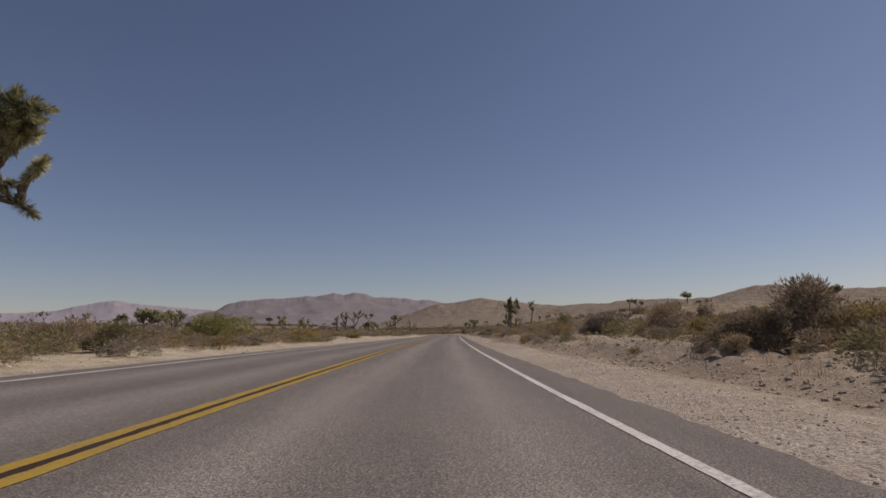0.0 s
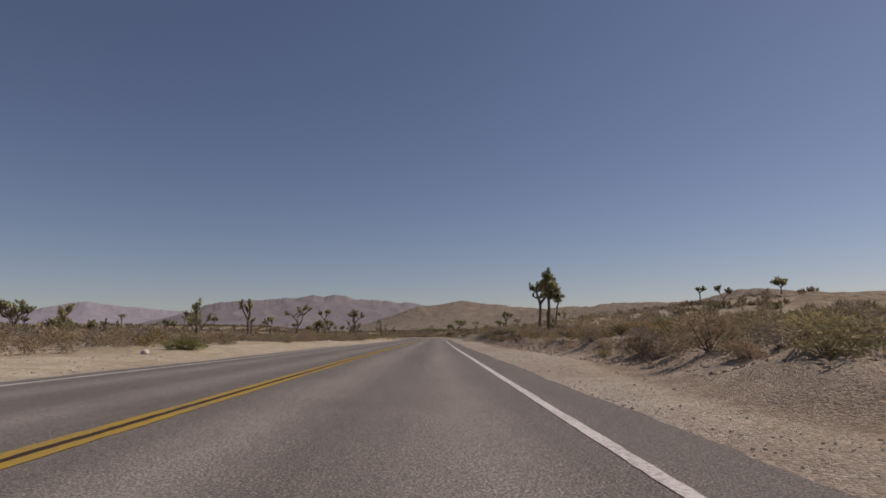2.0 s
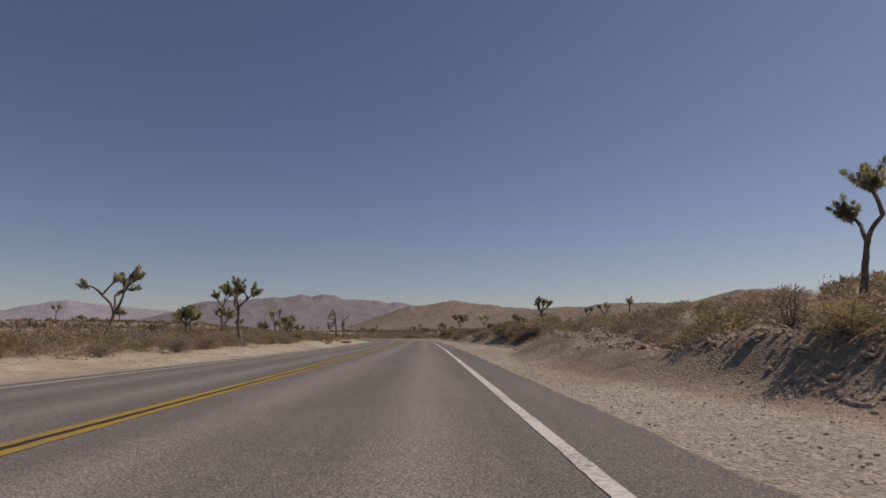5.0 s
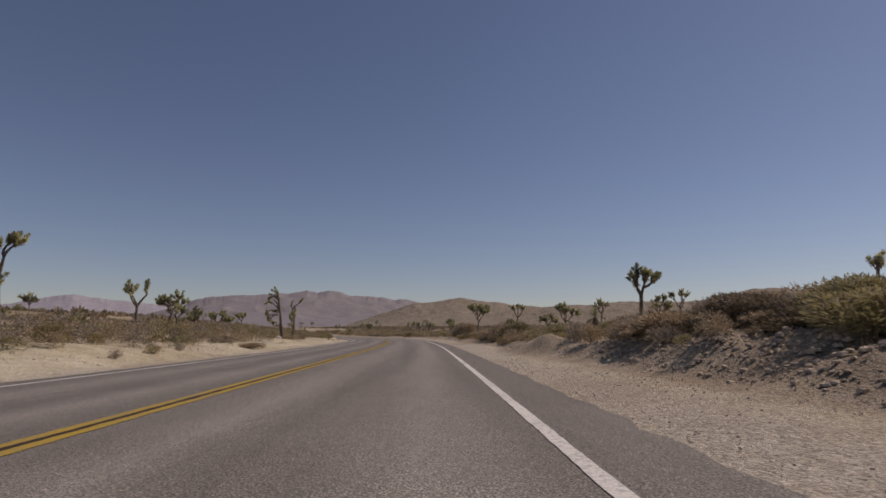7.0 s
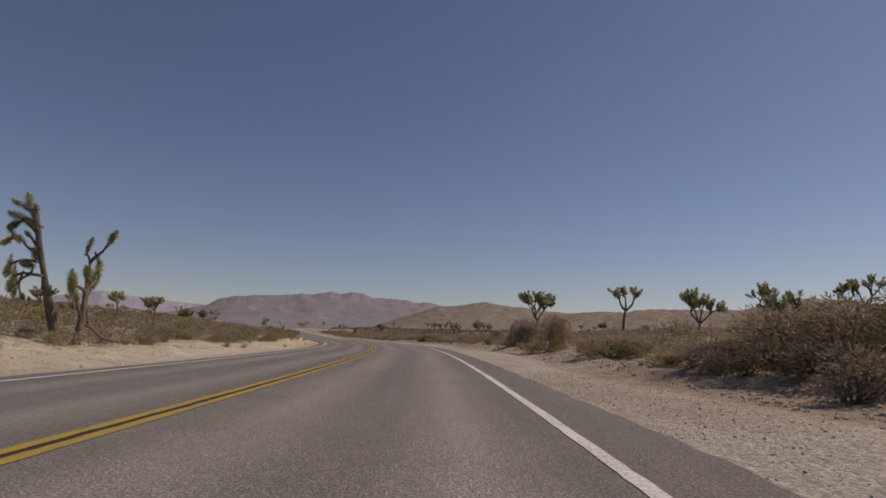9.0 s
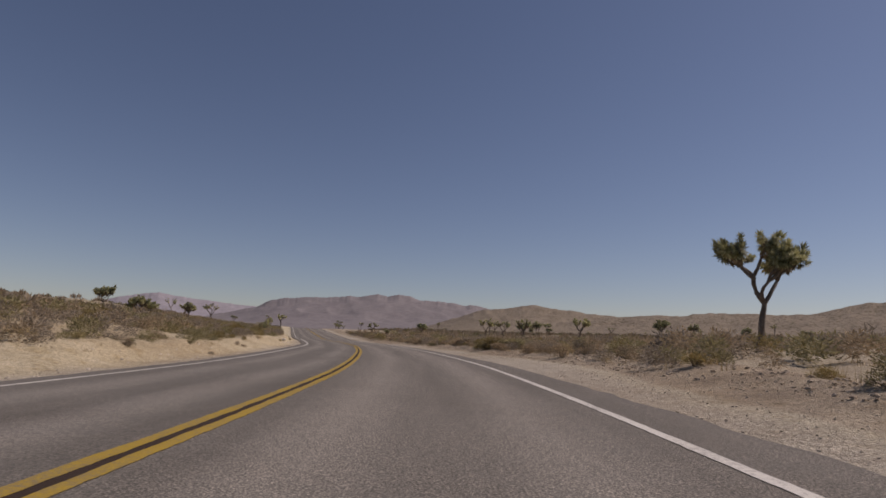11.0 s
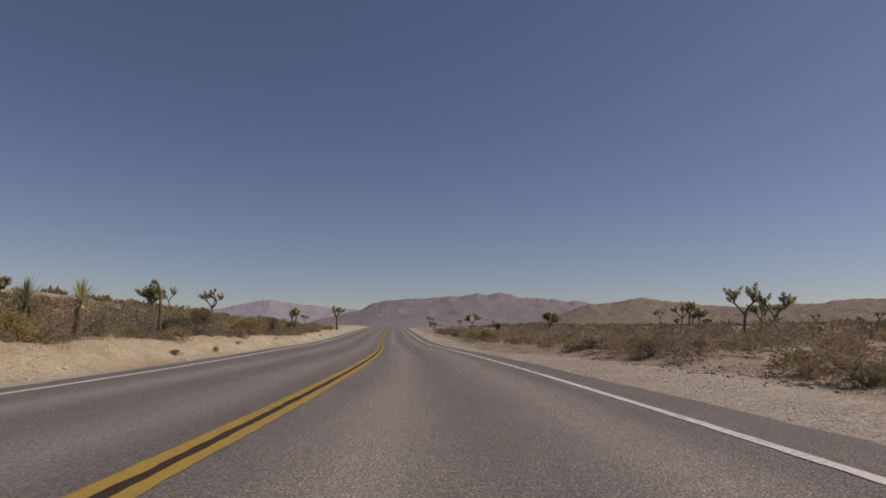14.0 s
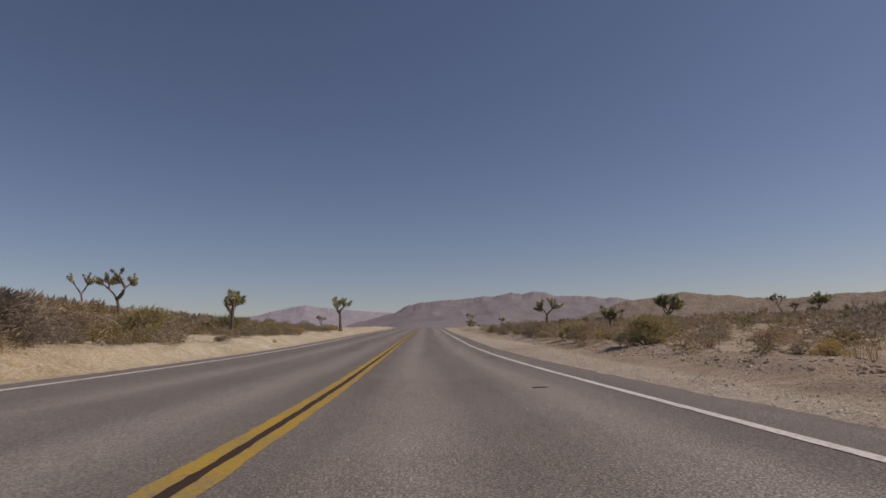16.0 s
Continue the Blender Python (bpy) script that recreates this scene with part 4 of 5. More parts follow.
joshua(-17.2, 313.2, 3.2, "arms", 436)
joshua(16.60, 159.90, 3.2, "club", 35)


# ---- desert brush ----
def bush_meshes(name, seed, leaf, slivers, spiky, fine=1.0):
    """stems and foliage of one bush about 1 m wide and 1 m high, made of many thin sprigs"""
    rng = random.Random(seed)
    lobes = []
    for k in range(14):
        a, r = rng.uniform(0, 6.283), rng.uniform(0.0, 0.32)
        if k > 9:
            a, r = k * 1.6 + rng.uniform(-0.3, 0.3), rng.uniform(0.26, 0.34)
            lobes.append((np.array((r * math.cos(a), r * math.sin(a), rng.uniform(0.12, 0.24))), rng.uniform(0.14, 0.2)))
            continue
        lobes.append((np.array((r * math.cos(a), r * math.sin(a), rng.uniform(0.3, 0.66) * (1 - 0.6 * r))), rng.uniform(0.19, 0.3)))
    v, f = [], []
    for k in range(slivers):
        c, r = lobes[rng.randrange(len(lobes))]
        d = unit(np.array((rng.gauss(0, 1), rng.gauss(0, 1), rng.gauss(0.25, 0.8))))
        p = c + d * r * rng.uniform(0.6, 1.0)
        p[2] = max(p[2], 0.03)
        way = unit(d + np.array((0, 0, spiky)) + 0.5 * np.array((rng.uniform(-1, 1), rng.uniform(-1, 1), rng.uniform(-0.6, 1))))
        ln, w = rng.uniform(0.035, 0.085) * (1 + 0.6 * spiky) * fine, rng.uniform(0.007, 0.015) * fine
        across = unit(np.cross(way, (rng.uniform(-1, 1), rng.uniform(-1, 1), rng.uniform(-1, 1)))) * w
        i = len(v)
        v += [p - across, p + across, p + way * ln]
        f.append((i, i + 1, i + 2))
    foliage = mesh_of("foliage", v, f, (leaf,))
    v, f = [], []
    for c, r in lobes:
        tip = c + np.array((rng.uniform(-1, 1), rng.uniform(-1, 1), rng.uniform(0, 1))) * r
        root = np.array((rng.uniform(-0.07, 0.07), rng.uniform(-0.07, 0.07), -0.03))
        tube(v, f, curved(root, tip, np.array((rng.uniform(-0.1, 0.1), rng.uniform(-0.1, 0.1), 0.05)), 4), [0.016, 0.012, 0.008, 0.004], rng, 4)
    stems = mesh_of("stem", v, f, (TWIG,))
    return stems, foliage


BUSH_KINDS = {
    "brown": (BRUSH_BROWN, "dry brown twiggy desert bush", 0.3),
    "olive": (BRUSH_OLIVE, "olive-green creosote bush", 0.6),
    "grey": (BRUSH_GREY, "grey-brown leafless desert bush", 0.4),
    "green": (BRUSH_GREEN, "leafy yellow-green desert bush", 0.5),
    "yellow": (BRUSH_YELLOW, "yellowish dry rabbitbrush", 0.7),
}
BUSHES = {k: [bush_meshes(k, 100 + 10 * n + len(k), mat, 1600, spiky * 0.6) for n in range(4)] + [bush_meshes(k, 200 + 10 * n + len(k), mat, 5000, spiky * 0.5, 0.85) for n in range(2)] + [bush_meshes(k, 300 + len(k), mat, 10000, spiky * 0.4, 0.55)] for k, (mat, label, spiky) in BUSH_KINDS.items()}
_bush_rng = random.Random(5)


def bush(x, y, width, height, kind, note=""):
    pick = _bush_rng.randrange(4)
    stems, foliage = BUSHES[kind][pick if width < 1.5 else 4 + pick % 2 if width < 2.55 else 6]
    ob = new("desert_bush")
    ob.matrix_basis = Matrix.LocRotScale((x, y, float(land(x, y)) - 0.02), Euler((0, 0, _bush_rng.uniform(0, 6.28))), (width, width, height))
    part("stem", stems, ob)
    part("foliage", foliage, ob)
    return tagged(ob, BUSH_KINDS[kind][1] + (note or " on sandy ground"), "bush", "desert brush")


def road_bush(s, l, width, height, kind, note=""):
    x, y, _ = road_at(s, l)
    return bush(float(x), float(y), width, height, kind, note)


# ---- the larger bushes beside the road ----
road_bush(11.9, 9.0, 2.0, 1.25, "brown")
road_bush(11.6, 10.0, 1.7, 1.7, "brown")
road_bush(11.2, 10.9, 1.8, 1.2, "yellow")
road_bush(13.6, 9.6, 1.9, 1.2, "olive")
road_bush(21.3, 12.0, 2.5, 1.2, "yellow")
road_bush(29.0, -9.0, 3.52, 2.01, "green")
road_bush(27.4, -7.2, 2.74, 0.63, "grey")
road_bush(42.1, -8.0, 2.32, 1.17, "yellow")
road_bush(38.0, -7.4, 0.86, 0.55, "grey")
road_bush(37.0, -8.0, 0.54, 0.47, "grey")
road_bush(63.5, -8.0, 2.01, 0.55, "green")
road_bush(145.5, -6.0, 0.40, 0.35, "grey")
road_bush(148.3, -6.2, 0.67, 0.35, "olive")
road_bush(150.9, -6.4, 0.40, 0.35, "grey")
road_bush(158.4, -6.0, 1.61, 0.39, "brown")
road_bush(21.8, 10.5, 1.83, 1.92, "brown")
road_bush(23.9, 13.0, 1.34, 2.03, "brown")
road_bush(32.8, 11.0, 3.34, 1.67, "grey")
road_bush(15.2, -8.5, 1.93, 1.08, "brown")
road_bush(15.5, -7.0, 1.55, 1.17, "olive")
road_bush(35.1, 6.9, 0.61, 0.75, "yellow")
road_bush(43.9, 11.0, 1.40, 2.08, "olive")
road_bush(40.2, 10.0, 2.03, 1.49, "yellow")
road_bush(43.1, -7.6, 1.29, 1.34, "yellow")
road_bush(82.9, -8.6, 1.14, 0.35, "brown")
road_bush(67.0, -9.0, 1.03, 0.63, "grey")
road_bush(66.2, 10.0, 3.12, 0.99, "yellow")
road_bush(60.7, 10.0, 1.94, 0.73, "yellow")
road_bush(76.3, 8.7, 1.03, 0.96, "brown")
road_bush(74.8, 8.8, 0.91, 0.92, "grey")
road_bush(80.3, 9.0, 0.57, 0.84, "brown")
road_bush(79.7, 7.8, 0.96, 0.59, "brown")
road_bush(92.6, 8.2, 1.85, 0.82, "brown")
road_bush(93.0, 9.5, 1.8, 0.8, "olive")
road_bush(93.2, 10.6, 0.9, 0.9, "brown")
road_bush(93.4, 12.0, 2.0, 0.95, "brown")
road_bush(93.0, 13.8, 1.9, 0.95, "brown")
road_bush(133.3, 8.4, 2.08, 1.41, "brown")
road_bush(132.3, 9.2, 1.67, 1.05, "brown")
road_bush(131.2, 10.5, 2.58, 1.70, "olive")
road_bush(128.1, 8.6, 1.35, 0.56, "olive")
road_bush(138.6, 8.8, 1.92, 0.60, "brown")
road_bush(142.1, -8.6, 1.33, 0.89, "brown")
road_bush(143.3, 8.2, 1.77, 0.53, "grey")
road_bush(143.9, 10.5, 2.32, 1.65, "grey")
road_bush(138.2, 9.0, 1.56, 0.57, "brown")
road_bush(141.8, 8.0, 2.38, 0.72, "brown")
road_bush(140.1, 8.7, 1.98, 0.92, "brown")
road_bush(138.7, 9.2, 1.64, 0.82, "grey")
road_bush(137.5, 9.4, 1.17, 0.84, "olive")
road_bush(153.8, 7.9, 0.95, 1.01, "brown")
road_bush(159.0, 8.6, 1.39, 0.35, "brown")
road_bush(157.6, 8.8, 1.24, 0.35, "yellow")
road_bush(174.9, 8.4, 2.87, 0.78, "brown")
road_bush(172.8, 8.7, 2.7, 1.75, "brown")
road_bush(171.4, 9.6, 2.6, 1.8, "olive")
road_bush(174.6, 9.4, 2.4, 1.5, "olive")
road_bush(181.8, 8.2, 2.61, 0.96, "brown")
road_bush(175.8, 7.6, 1.19, 0.35, "yellow")
road_bush(196.0, 8.6, 2.33, 2.06, "grey")
road_bush(189.6, 8.4, 1.56, 2.02, "brown")
road_bush(183.4, 8.2, 1.26, 0.56, "yellow")
road_bush(183.3, 9.2, 1.32, 0.43, "yellow")
road_bush(191.6, 7.9, 1.32, 0.54, "brown")
road_bush(229.6, 9.0, 2.85, 0.89, "olive")
road_bush(230.1, 7.9, 2.84, 0.95, "yellow")
road_bush(229.3, 8.6, 1.60, 0.65, "brown")
road_bush(240.0, 8.6, 2.58, 0.97, "grey")
road_bush(243.6, -13.0, 1.10, 0.35, "olive")
road_bush(252.4, -12.0, 2.52, 0.46, "grey")
road_bush(258.3, -11.0, 3.55, 0.63, "olive")
road_bush(240.2, 7.9, 1.55, 0.73, "brown")
road_bush(263.8, 8.4, 2.49, 0.68, "brown")
road_bush(258.1, 8.0, 1.48, 0.65, "brown")
road_bush(272.2, -9.0, 2.07, 1.54, "olive")
road_bush(273.8, -7.0, 0.74, 0.35, "olive")
road_bush(249.6, -8.0, 1.34, 0.68, "grey")
road_bush(251.8, -7.6, 1.36, 0.69, "brown")
road_bush(255.1, -7.8, 1.61, 0.92, "olive")
road_bush(258.8, -7.8, 1.43, 0.62, "olive")
road_bush(271.1, -7.0, 1.43, 0.62, "grey")
road_bush(277.0, -7.8, 2.49, 1.30, "olive")
road_bush(281.5, -7.4, 2.3, 1.5, "grey")
road_bush(265.4, -8.0, 2.14, 1.01, "grey")
road_bush(262.6, -8.0, 1.23, 0.90, "brown")
road_bush(284.5, -8.6, 1.48, 1.71, "grey")
road_bush(288.0, -9.4, 1.55, 0.98, "brown")
road_bush(292.0, -9.0, 2.45, 1.80, "olive")
road_bush(300.9, -9.0, 1.56, 1.53, "olive")
road_bush(289.0, -6.6, 0.40, 0.35, "olive")
road_bush(287.3, 8.2, 2.00, 1.16, "olive")
road_bush(297.5, 8.6, 1.70, 1.14, "olive")
road_bush(282.2, 9.0, 1.46, 0.59, "brown")


_tuft_rng = random.Random(44)
for _k in range(34):
    road_bush(_tuft_rng.uniform(185, 305), _tuft_rng.uniform(-7.2, -5.5), _tuft_rng.uniform(0.25, 0.5), _tuft_rng.uniform(0.15, 0.34),
              _tuft_rng.choice(("yellow", "grey", "olive")), ", a small tuft on the sandy bank")

_row_rng = random.Random(45)
for _k in range(38):
    road_bush(124.5 + _k * 1.15, _row_rng.uniform(8.2, 9.6), _row_rng.uniform(1.5, 2.4), _row_rng.uniform(0.8, 1.3) * (0.6 if _k > 21 else 1.0),
              _row_rng.choice(("brown", "brown", "grey", "olive")), " in a dense row on the bank")

# ---- brush along both verges: the nearest as things, the rest joined ----
def joined(name, label, kind, spots):
    """many bushes of one kind in one mesh; spots: x, y, width, height, turn"""
    src = []
    for stems, foliage in BUSHES[kind][:4]:
        co = np.zeros(len(foliage.vertices) * 3, np.float32)
        foliage.vertices.foreach_get("co", co)
        src.append(co.reshape(-1, 3, 3))
    if not spots:
        return None
    spots = np.array(spots)
    ground = land(spots[:, 0], spots[:, 1]) - 0.02
    near_road = np.abs(along(spots[:, 0], spots[:, 1])[1])
    rs = np.random.RandomState(len(spots))
    out = []
    for k, (x, y, w, h, a) in enumerate(spots):
        tri = src[k % len(src)]
        fine = near_road[k] < 16
        tri = tri[rs.permutation(len(tri))[:720 if near_road[k] < 10.5 else 350 if fine else 95]]
        mid = tri.mean(1, keepdims=True)
        tri = mid + (tri - mid) * (1.3 if near_road[k] < 10.5 else 1.7 if fine else 3.1)
        c, s_ = math.cos(a), math.sin(a)
        q = np.stack([(tri[..., 0] * c - tri[..., 1] * s_) * w + x, (tri[..., 0] * s_ + tri[..., 1] * c) * w + y, tri[..., 2] * h + ground[k]], -1)
        out.append(q.reshape(-1, 3))
    me = fast_mesh(name, np.concatenate(out), BUSH_KINDS[kind][0])
    return tagged(new(name, me), label, "brush", kind="stuff")


def verge_brush():
    rng = random.Random(77)
    rs = np.random.RandomState(77)
    rest, cells = {k: [] for k in BUSH_KINDS}, {}

    def free(x, y, r):
        cx, cy = int(x // 2), int(y // 2)
        for a in (-1, 0, 1):
            for b in (-1, 0, 1):
                for px, py, pr in cells.get((cx + a, cy + b), ()):
                    if (x - px) ** 2 + (y - py) ** 2 < (0.62 * r + 0.62 * pr) ** 2:
                        return False
        cells.setdefault((cx, cy), []).append((x, y, r))
        return True

    for ob in list(scene.objects):
        if ob.parent is None and ob.name.startswith("desert_bush"):
            free(ob.location.x, ob.location.y, ob.scale.x * 0.4)
    single = 0
    for low, high, tries in ((7.3, 9.2, 760), (-9.4, -7.5, 620), (-8.6, -6.0, 91), (-7.6, -6.6, 240), (9.2, 15, 1300), (-16, -9.2, 2000), (15, 30, 2600), (-30, -16, 2600)):
        s, l = rs.uniform({91: 6, 240: 190}.get(tries, -4), {91: 46, 240: 300}.get(tries, 335), tries), rs.uniform(low, high, tries)
        x, y, _z = road_at(s, l)
        thick = waves(x, y, 19, 91)
        for k in range(tries):
            w = rng.uniform(0.5, 1.45) * (1.2 if abs(l[k]) > 9.5 else 0.9)
            if -9.5 < l[k] < 0 and 48 < s[k] < 100:
                continue
            if 66 < s[k] < 97 and 7 < l[k] < 14 and rng.random() < 0.5:
                continue
            if rng.random() > 0.85 + 0.5 * thick[k] or not free(float(x[k]), float(y[k]), w * 0.5):
                continue
            if 2 < s[k] < 32 and 6.5 < l[k] < 9.2 and rng.random() < 0.7:
                continue
            kind = rng.choices(("brown", "grey", "olive", "yellow"), (0.22, 0.3, 0.33, 0.15) if l[k] < 0 and s[k] > 185 else (0.44, 0.28, 0.19, 0.09))[0]
            h = w * rng.uniform(0.5, 0.8)
            if abs(l[k]) < 9.4 and rng.random() < 0.45 and single < 235:
                single += 1
                bush(float(x[k]), float(y[k]), w, h, kind)
            else:
                rest[kind].append((x[k], y[k], w, h, rng.uniform(0, 6.28)))
    for kind, spots in rest.items():
        joined(kind + "_brush", BUSH_KINDS[kind][1] + " growing in open stands", kind, spots)


verge_brush()


def clump(v, f, rng, x, y, z, w, h, pieces):
    """one far bush: a loose dome of slim sprigs"""
    for _ in range(pieces):
        a, q = rng.uniform(0, 6.283), math.sqrt(rng.random())
        px, py = x + 0.36 * w * q * math.cos(a), y + 0.36 * w * q * math.sin(a)
        top = h * (1 - 0.6 * q * q) * rng.uniform(0.6, 1.0)
        b, hw = rng.uniform(0, 3.14), w * rng.uniform(0.06, 0.12)
        mx, my = px + 0.1 * w * q * math.cos(a), py + 0.1 * w * q * math.sin(a)
        i = len(v)
        v += [(px, py, z - 0.03), (mx + hw * math.cos(b), my + hw * math.sin(b), z + top * rng.uniform(0.4, 0.7)),
              (mx + 0.1 * w * math.cos(a), my + 0.1 * w * math.sin(a), z + top), (mx - hw * math.cos(b), my - hw * math.sin(b), z + top * rng.uniform(0.4, 0.7))]
        f.append((i, i + 1, i + 2, i + 3))


def scrub(name, label, count, near, far, mat, seed, size, pieces):
    rng = random.Random(seed)
    rs = np.random.RandomState(seed)
    d = near * (far / near) ** rs.random(count * 3)
    s = rs.uniform(-30, 420, count * 3)
    ahead = rs.random(count * 3) < 0.42
    side = np.where(rs.random(count * 3) < 0.5, -1, 1)
    x, y, _ = road_at(s, side * d)
    a = np.radians(rs.uniform(-62, 62, count * 3) + 12)
    x, y = np.where(ahead, -40 - (d + 60) * np.sin(a), x), np.where(ahead, 300 + (d + 60) * np.cos(a), y)
    ss, ll = along(x, y)
    keep = (np.abs(ll) > near * 0.95) & (np.abs(ll) > 9)
    keep &= rs.random(count * 3) < 0.6 + 0.5 * waves(x, y, 45, 92)
    x, y = x[keep][:count], y[keep][:count]
    z = land(x, y)
    v, f = [], []
    for k in range(len(x)):
        w = size * rng.uniform(0.6, 1.7)
        clump(v, f, rng, x[k], y[k], z[k], w, w * rng.uniform(0.45, 0.8), pieces)
    me = bpy.data.meshes.new(name)
    me.from_pydata(v, [], f)
    me.materials.append(mat)
    return tagged(new(name, me), label, "scrub", kind="stuff")


scrub("brown_scrub", "dry brown scrub spread over the plain", 3800, 24, 110, BRUSH_BROWN, 11, 1.15, 26)
scrub("grey_scrub", "grey twiggy scrub spread over the plain", 2600, 24, 110, BRUSH_GREY, 12, 1.1, 26)
scrub("olive_scrub", "olive-green scrub spread over the plain", 1700, 24, 120, BRUSH_OLIVE, 13, 1.2, 26)
scrub("far_scrub", "dark scrub dotting the far plain", 9000, 90, 900, BRUSH_BROWN, 14, 2.0, 9)
scrub("far_green_scrub", "greenish scrub dotting the far plain", 5000, 90, 700, BRUSH_OLIVE, 15, 1.9, 9)


# ---- joshua trees further out on the plain ----
def far_trees():
    rng = random.Random(21)
    models = [joshua(0, 0, h, k, 400 + n, FAR_ROSETTES) for n, (h, k) in enumerate(((4.2, "arms"), (3.6, "crown"), (4.8, "old"), (3.2, "club"), (4.5, "thick"), (3.9, "arms"), (4.4, "crown")))]
    spots = []
    for side, count in ((-1, 34), (1, 30)):
        for _ in range(count):
            s, l = rng.uniform(40, 420), side * rng.uniform(48, 190)
            x, y, _ = road_at(s, l)
            spots.append((float(x), float(y)))
    for _ in range(36):
        a, d = radians(rng.uniform(-48, 50) + 14), rng.uniform(90, 330)
        x, y = -50 - d * math.sin(a), 320 + d * math.cos(a)
        if abs(float(along(np.array([x]), np.array([y]))[1][0])) > 16:
            spots.append((x, y))
    for k, (x, y) in enumerate(spots):
        m = Matrix.LocRotScale((x, y, float(land(x, y)) - 0.05), Euler((0, 0, rng.uniform(0, 6.28))), [rng.uniform(0.75, 1.15)] * 3)
        if k < len(models):
            models[k].matrix_basis = m
        else:
            copy_thing(models[k % len(models)], m).scale = m.to_scale()


far_trees()


# ---- stones ----
def stone(v, f, rng, x, y, z, r, flat=0.7):
    """a blunt uneven little stone"""
    i = len(v)
    a, sides = rng.uniform(0, 6.283), 3 if r < 0.02 else 5
    long, turn = rng.uniform(1.0, 1.6), rng.uniform(0, 3.14)
    for up, wide in ((-0.35, 0.95), (0.45 if sides == 5 else 0.8, 0.75)):
        for k in range(sides):
            t = a + 6.283 * k / sides + rng.uniform(-0.3, 0.3)
            q = r * wide * rng.uniform(0.75, 1.2)
            px, py = q * math.cos(t) * long, q * math.sin(t)
            v.append((x + px * math.cos(turn) - py * math.sin(turn), y + px * math.sin(turn) + py * math.cos(turn), z + r * flat * (up + rng.uniform(-0.2, 0.2))))
    for k in range(sides):
        f.append((i + k, i + (k + 1) % sides, i + sides + (k + 1) % sides, i + sides + k))
    if sides == 3:
        f.append((i + 3, i + 4, i + 5))
    else:
        v.append((x + rng.uniform(-0.25, 0.25) * r, y + rng.uniform(-0.25, 0.25) * r, z + r * flat * rng.uniform(0.7, 1.0)))
        for k in range(sides):
            f.append((i + sides + k, i + sides + (k + 1) % sides, i + 2 * sides))


def strewn(name, label, count, s_range, l_range, sizes, mat, seed, patchy=0.0):
    rng = random.Random(seed)
    rs = np.random.RandomState(seed)
    s, l = rs.uniform(*s_range, count), rs.uniform(*l_range, count)
    if patchy:
        keep = rs.random(count) < 1 - patchy + patchy * (0.5 + waves(s, l * 3, 9, seed))
        s, l = s[keep], l[keep]
    x, y, _ = road_at(s, l)
    z = land(x, y)
    v, f = [], []
    for k in range(len(x)):
        r = sizes[0] + (sizes[1] - sizes[0]) * rng.random() ** 3
        stone(v, f, rng, x[k], y[k], z[k] + 0.25 * r, r)
    me = bpy.data.meshes.new(name)
    me.from_pydata(v, [], f)
    me.materials.append(mat)
    return tagged(new(name, me), label, "stones", kind="stuff")


strewn("verge_gravel", "loose pale gravel on the sandy verge", 32000, (-4, 300), (4.3, 6.9), (0.006, 0.02), PEBBLE, 31, 0.75)
strewn("berm_stones", "angular brown stones and clods on the rough dirt bank", 24000, (-4, 310), (6.5, 8.6), (0.012, 0.055), ROCK, 32, 0.5)
strewn("berm_rubble", "broken rubble heaped on the dirt bank", 14000, (60, 146), (6.7, 8.4), (0.015, 0.07), ROCK, 35, 0.6)
strewn("bank_stones", "pale stones on the sandy bank", 9000, (-4, 310), (-9.0, -4.6), (0.008, 0.05), PEBBLE, 33, 0.9)
strewn("plain_stones", "small stones among the brush", 4000, (-4, 310), (8.5, 18), (0.02, 0.10), ROCK, 34, 0.8)


def boulder(x, y, r, label, mat, seed, sink=0.25):
    rng = random.Random(seed)
    bm = bmesh.new()
    bmesh.ops.create_icosphere(bm, subdivisions=3, radius=r)
    off = Vector((rng.uniform(0, 50), rng.uniform(0, 50), 0))
    for q in bm.verts:
        n = noise.noise(q.co / r * 1.1 + off) * 0.24 + noise.noise(q.co / r * 3 + off) * 0.09
        q.co *= 1 + n
        q.co.z *= 0.82
    me = bpy.data.meshes.new("boulder")
    bm.to_mesh(me)
    bm.free()
    me.materials.append(mat)
    me.polygons.foreach_set("use_smooth", np.ones(len(me.polygons), bool))
    ob = new("boulder", me)
    ob.matrix_basis = Matrix.LocRotScale((x, y, float(land(x, y)) + r * (0.6 - sink)), Euler((0, 0, rng.uniform(0, 6))), None)
    return tagged(ob, label, "boulder", "boulders")


boulder(2.44, 76.35, 0.2, "rounded pale granite boulder on the dirt bank", PALE, 1, 0.2)
boulder(2.40, 79.45, 0.08, "small white stone at the top of the bank", PALE, 2)
boulder(5.48, 19.55, 0.06, "small pale stone in the roadside sand", PALE, 3)
boulder(6.02, 19.86, 0.07, "rough pale stone in the roadside sand", PALE, 4)
boulder(-31.85, 244.85, 0.07, "pale broken rock lying on the sandy bank", PALE, 132)
boulder(-31.03, 244.39, 0.06, "pale broken rock lying on the sandy bank", PALE, 150)
boulder(-31.03, 244.66, 0.07, "pale broken rock lying on the sandy bank", PALE, 168)
boulder(-30.80, 243.61, 0.06, "pale broken rock lying on the sandy bank", PALE, 108)
boulder(-31.70, 246.02, 0.17, "pale broken rock lying on the sandy bank", PALE, 213)
boulder(-29.72, 242.86, 0.06, "pale broken rock lying on the sandy bank", PALE, 123)
boulder(-31.59, 246.59, 0.06, "pale broken rock lying on the sandy bank", PALE, 250)
boulder(-32.63, 249.65, 0.06, "pale broken rock lying on the sandy bank", PALE, 335)
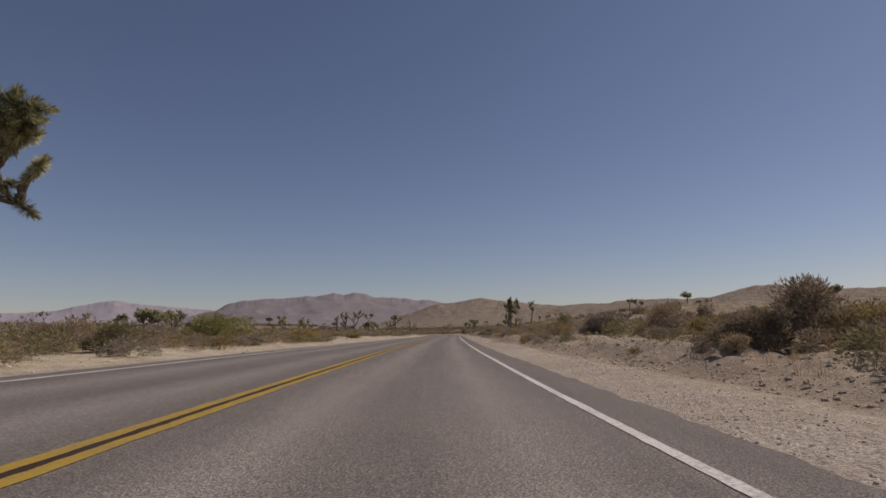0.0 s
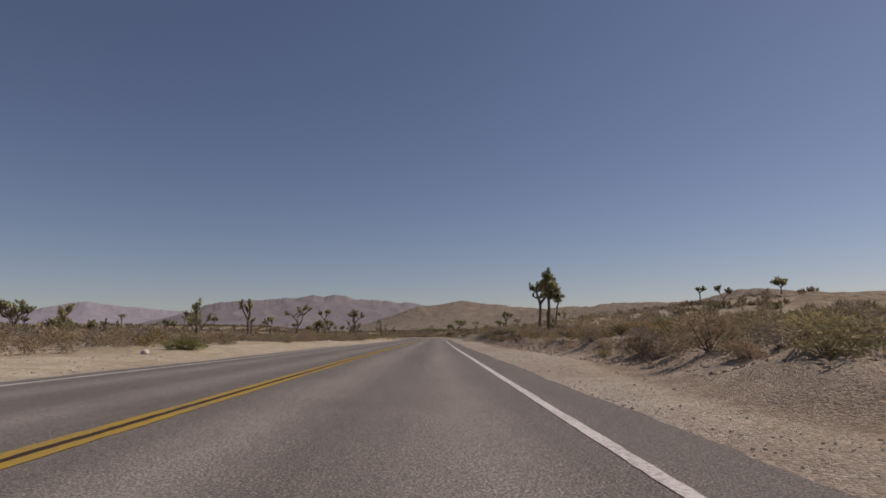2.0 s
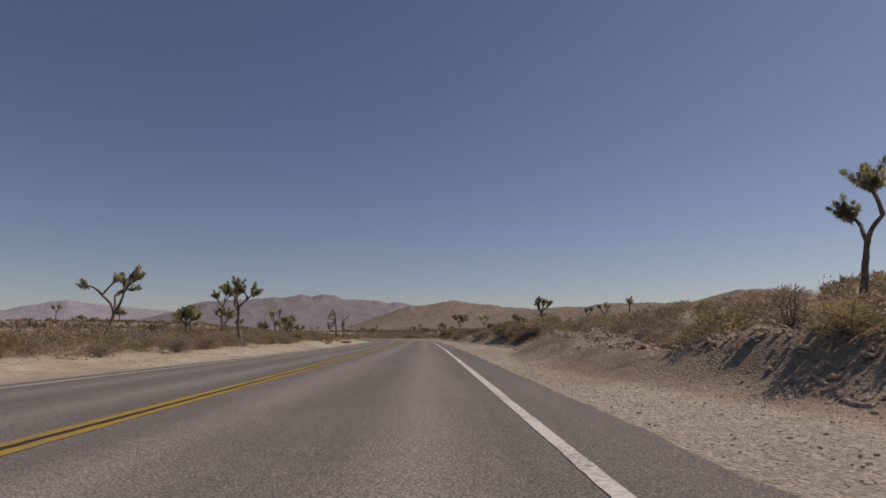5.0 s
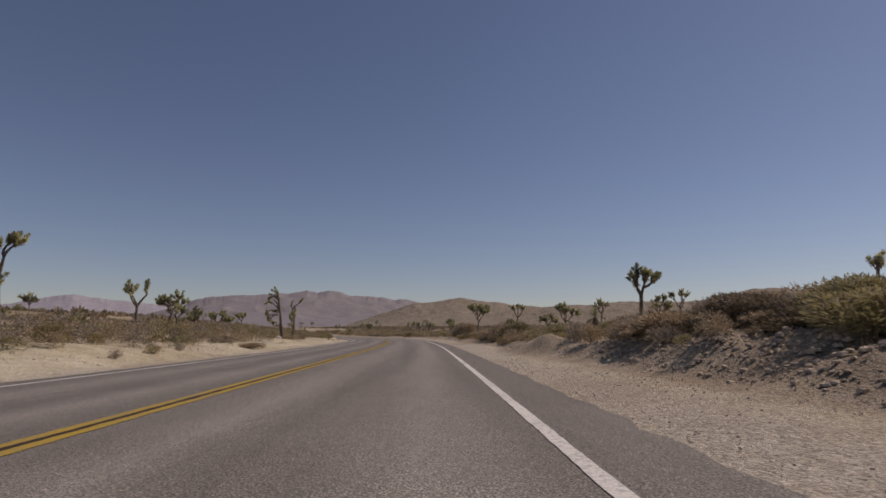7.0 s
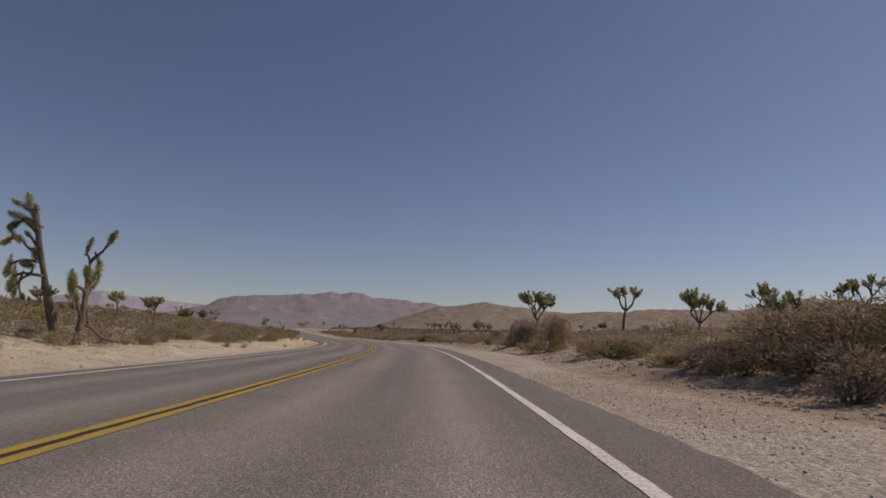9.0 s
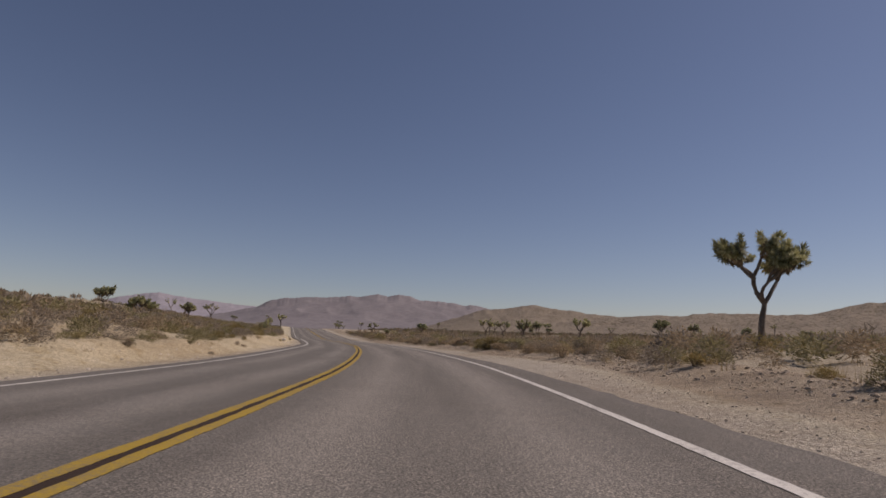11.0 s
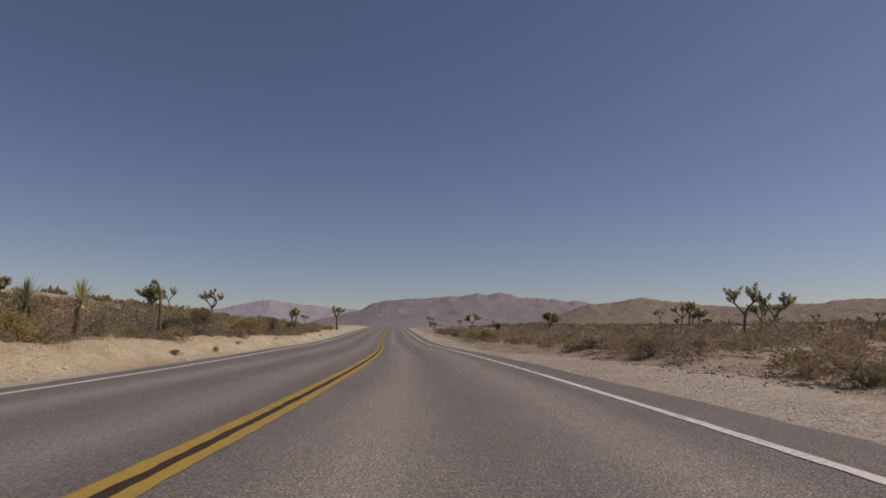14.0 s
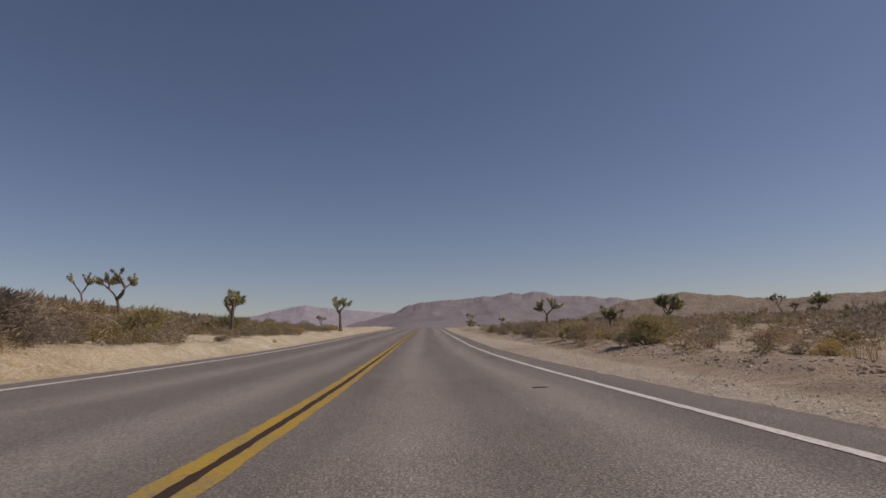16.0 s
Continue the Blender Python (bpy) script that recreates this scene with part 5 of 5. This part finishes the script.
for _k in range(26):
    _s, _l = 15 + _k * 11.3, (7.2, 8.1, -7.4, 8.9, -8.2)[_k % 5] + 0.5 * math.sin(_k * 2.3)
    _bx, _by, _ = road_at(_s, _l)
    if (55 < _s < 100 and _l > 0) or 0 < _l < 8.3:
        continue
    boulder(float(_bx), float(_by), 0.10 + 0.09 * abs(math.sin(_k * 1.7)), "pale stone half buried in the bank", PALE if _k % 3 else ROCK, 10 + _k)


# ---- dry grass on the banks ----
def grass(name, label, count, s_range, l_range, seed, tall):
    rs = np.random.RandomState(seed)
    s, l = rs.uniform(*s_range, count), rs.uniform(*l_range, count)
    x, y, _z = road_at(s, l)
    keep = rs.random(count) < 0.35 + 0.7 * waves(x, y, 7, seed)
    x, y = x[keep], y[keep]
    z = land(x, y)
    n = 9
    a, lean, w = rs.uniform(0, 6.283, (len(x), n)), rs.uniform(0.05, 0.5, (len(x), n)), rs.uniform(0.004, 0.009, (len(x), n))
    h = tall * rs.uniform(0.4, 1.1, (len(x), n))
    px, py = x[:, None] + rs.uniform(-0.12, 0.12, (len(x), n)), y[:, None] + rs.uniform(-0.12, 0.12, (len(x), n))
    zz = np.repeat(z[:, None], n, 1)
    p0 = np.stack([px - w * np.sin(a), py + w * np.cos(a), zz - 0.02], -1)
    p1 = np.stack([px + w * np.sin(a), py - w * np.cos(a), zz - 0.02], -1)
    p2 = np.stack([px + h * lean * np.cos(a), py + h * lean * np.sin(a), zz + h], -1)
    v = np.stack([p0, p1, p2], 2).reshape(-1, 3)
    return tagged(new(name, fast_mesh(name, v, STRAW)), label, "grass", kind="stuff")


grass("dry_grass", "dry straw-coloured grass on the sandy bank", 2600, (110, 300), (-9.5, -6.2), 61, 0.11)
grass("verge_grass", "dry yellow grass at the top of the dirt bank", 5200, (0, 300), (7.4, 12.5), 62, 0.30)


# ---- marks on the road ----
def crack(points, width, label="thin dark crack across the worn asphalt"):
    """a crack along s, l points, kept as a thin dark sunken-looking strip on the surface"""
    rng = random.Random(len(points) * 13 + int(points[0][0]))
    v, f = [], []
    for k in range(len(points) - 1):
        for t in (0, 0.25, 0.5, 0.75):
            s = points[k][0] + (points[k + 1][0] - points[k][0]) * t + rng.uniform(-0.05, 0.05)
            l = points[k][1] + (points[k + 1][1] - points[k][1]) * t + rng.uniform(-0.04, 0.04)
            x, y, z = road_at(s, l)
            z = z + road_cant(s, l) - 0.003 * abs(l)
            w = width * rng.uniform(0.4, 1.2)
            v += [(float(x), float(y) - w, float(z) + 0.0022), (float(x), float(y) + w, float(z) + 0.0022)]
    for k in range(len(v) // 2 - 1):
        f.append((2 * k, 2 * k + 1, 2 * k + 3, 2 * k + 2))
    me = mesh_of("road_crack", v, f, (BLACK,))
    me.uv_layers.new(name="UVMap")
    return tagged(new("road_crack", me), label, "crack", kind="structure")


def tar_strip(x, y, w, d):
    bm = bmesh.new()
    bmesh.ops.create_cube(bm, size=1.0, matrix=Matrix.Diagonal((w, d, 0.012, 1)))
    bmesh.ops.bevel(bm, geom=bm.edges[:], offset=0.003, segments=1, affect="EDGES")
    me = bpy.data.meshes.new("rubber_strip")
    bm.to_mesh(me)
    bm.free()
    me.materials.append(RUBBER)
    ob = new("rubber_strip", me)
    s, l = along(x, y)
    ob.matrix_basis = pose(x, y, float(road_rise(s) + road_cant(s, l) - 0.003 * abs(l)) + 0.005, 0, 0, 20)
    return tagged(ob, "small dark strip of rubber lying on the asphalt", "debris")


RUBBER, _n, _l, _b = material("dark_rubber", 0.8)
_l.new(ramp(_n, _l, noise_node(_n, _l, place_vec(_n, "Object"), 40.0), [(0.3, (0.02, 0.019, 0.018)), (0.7, (0.045, 0.042, 0.04))]), _b.inputs["Base Color"])
tar_strip(-34.19, 274.88, 0.2, 0.03)
for ax, ay, bx, by in ((-6.1, 134.2, -4.9, 134.5), (-29.2, 250.9, -27.6, 250.6), (-28.9, 252.4, -28.0, 252.2)):
    (s0, l0), (s1, l1) = along(ax, ay), along(bx, by)
    crack([(float(s0), float(l0)), (float(s0 + s1) / 2 + 0.06, float(l0 + l1) / 2), (float(s1), float(l1))], 0.0045)
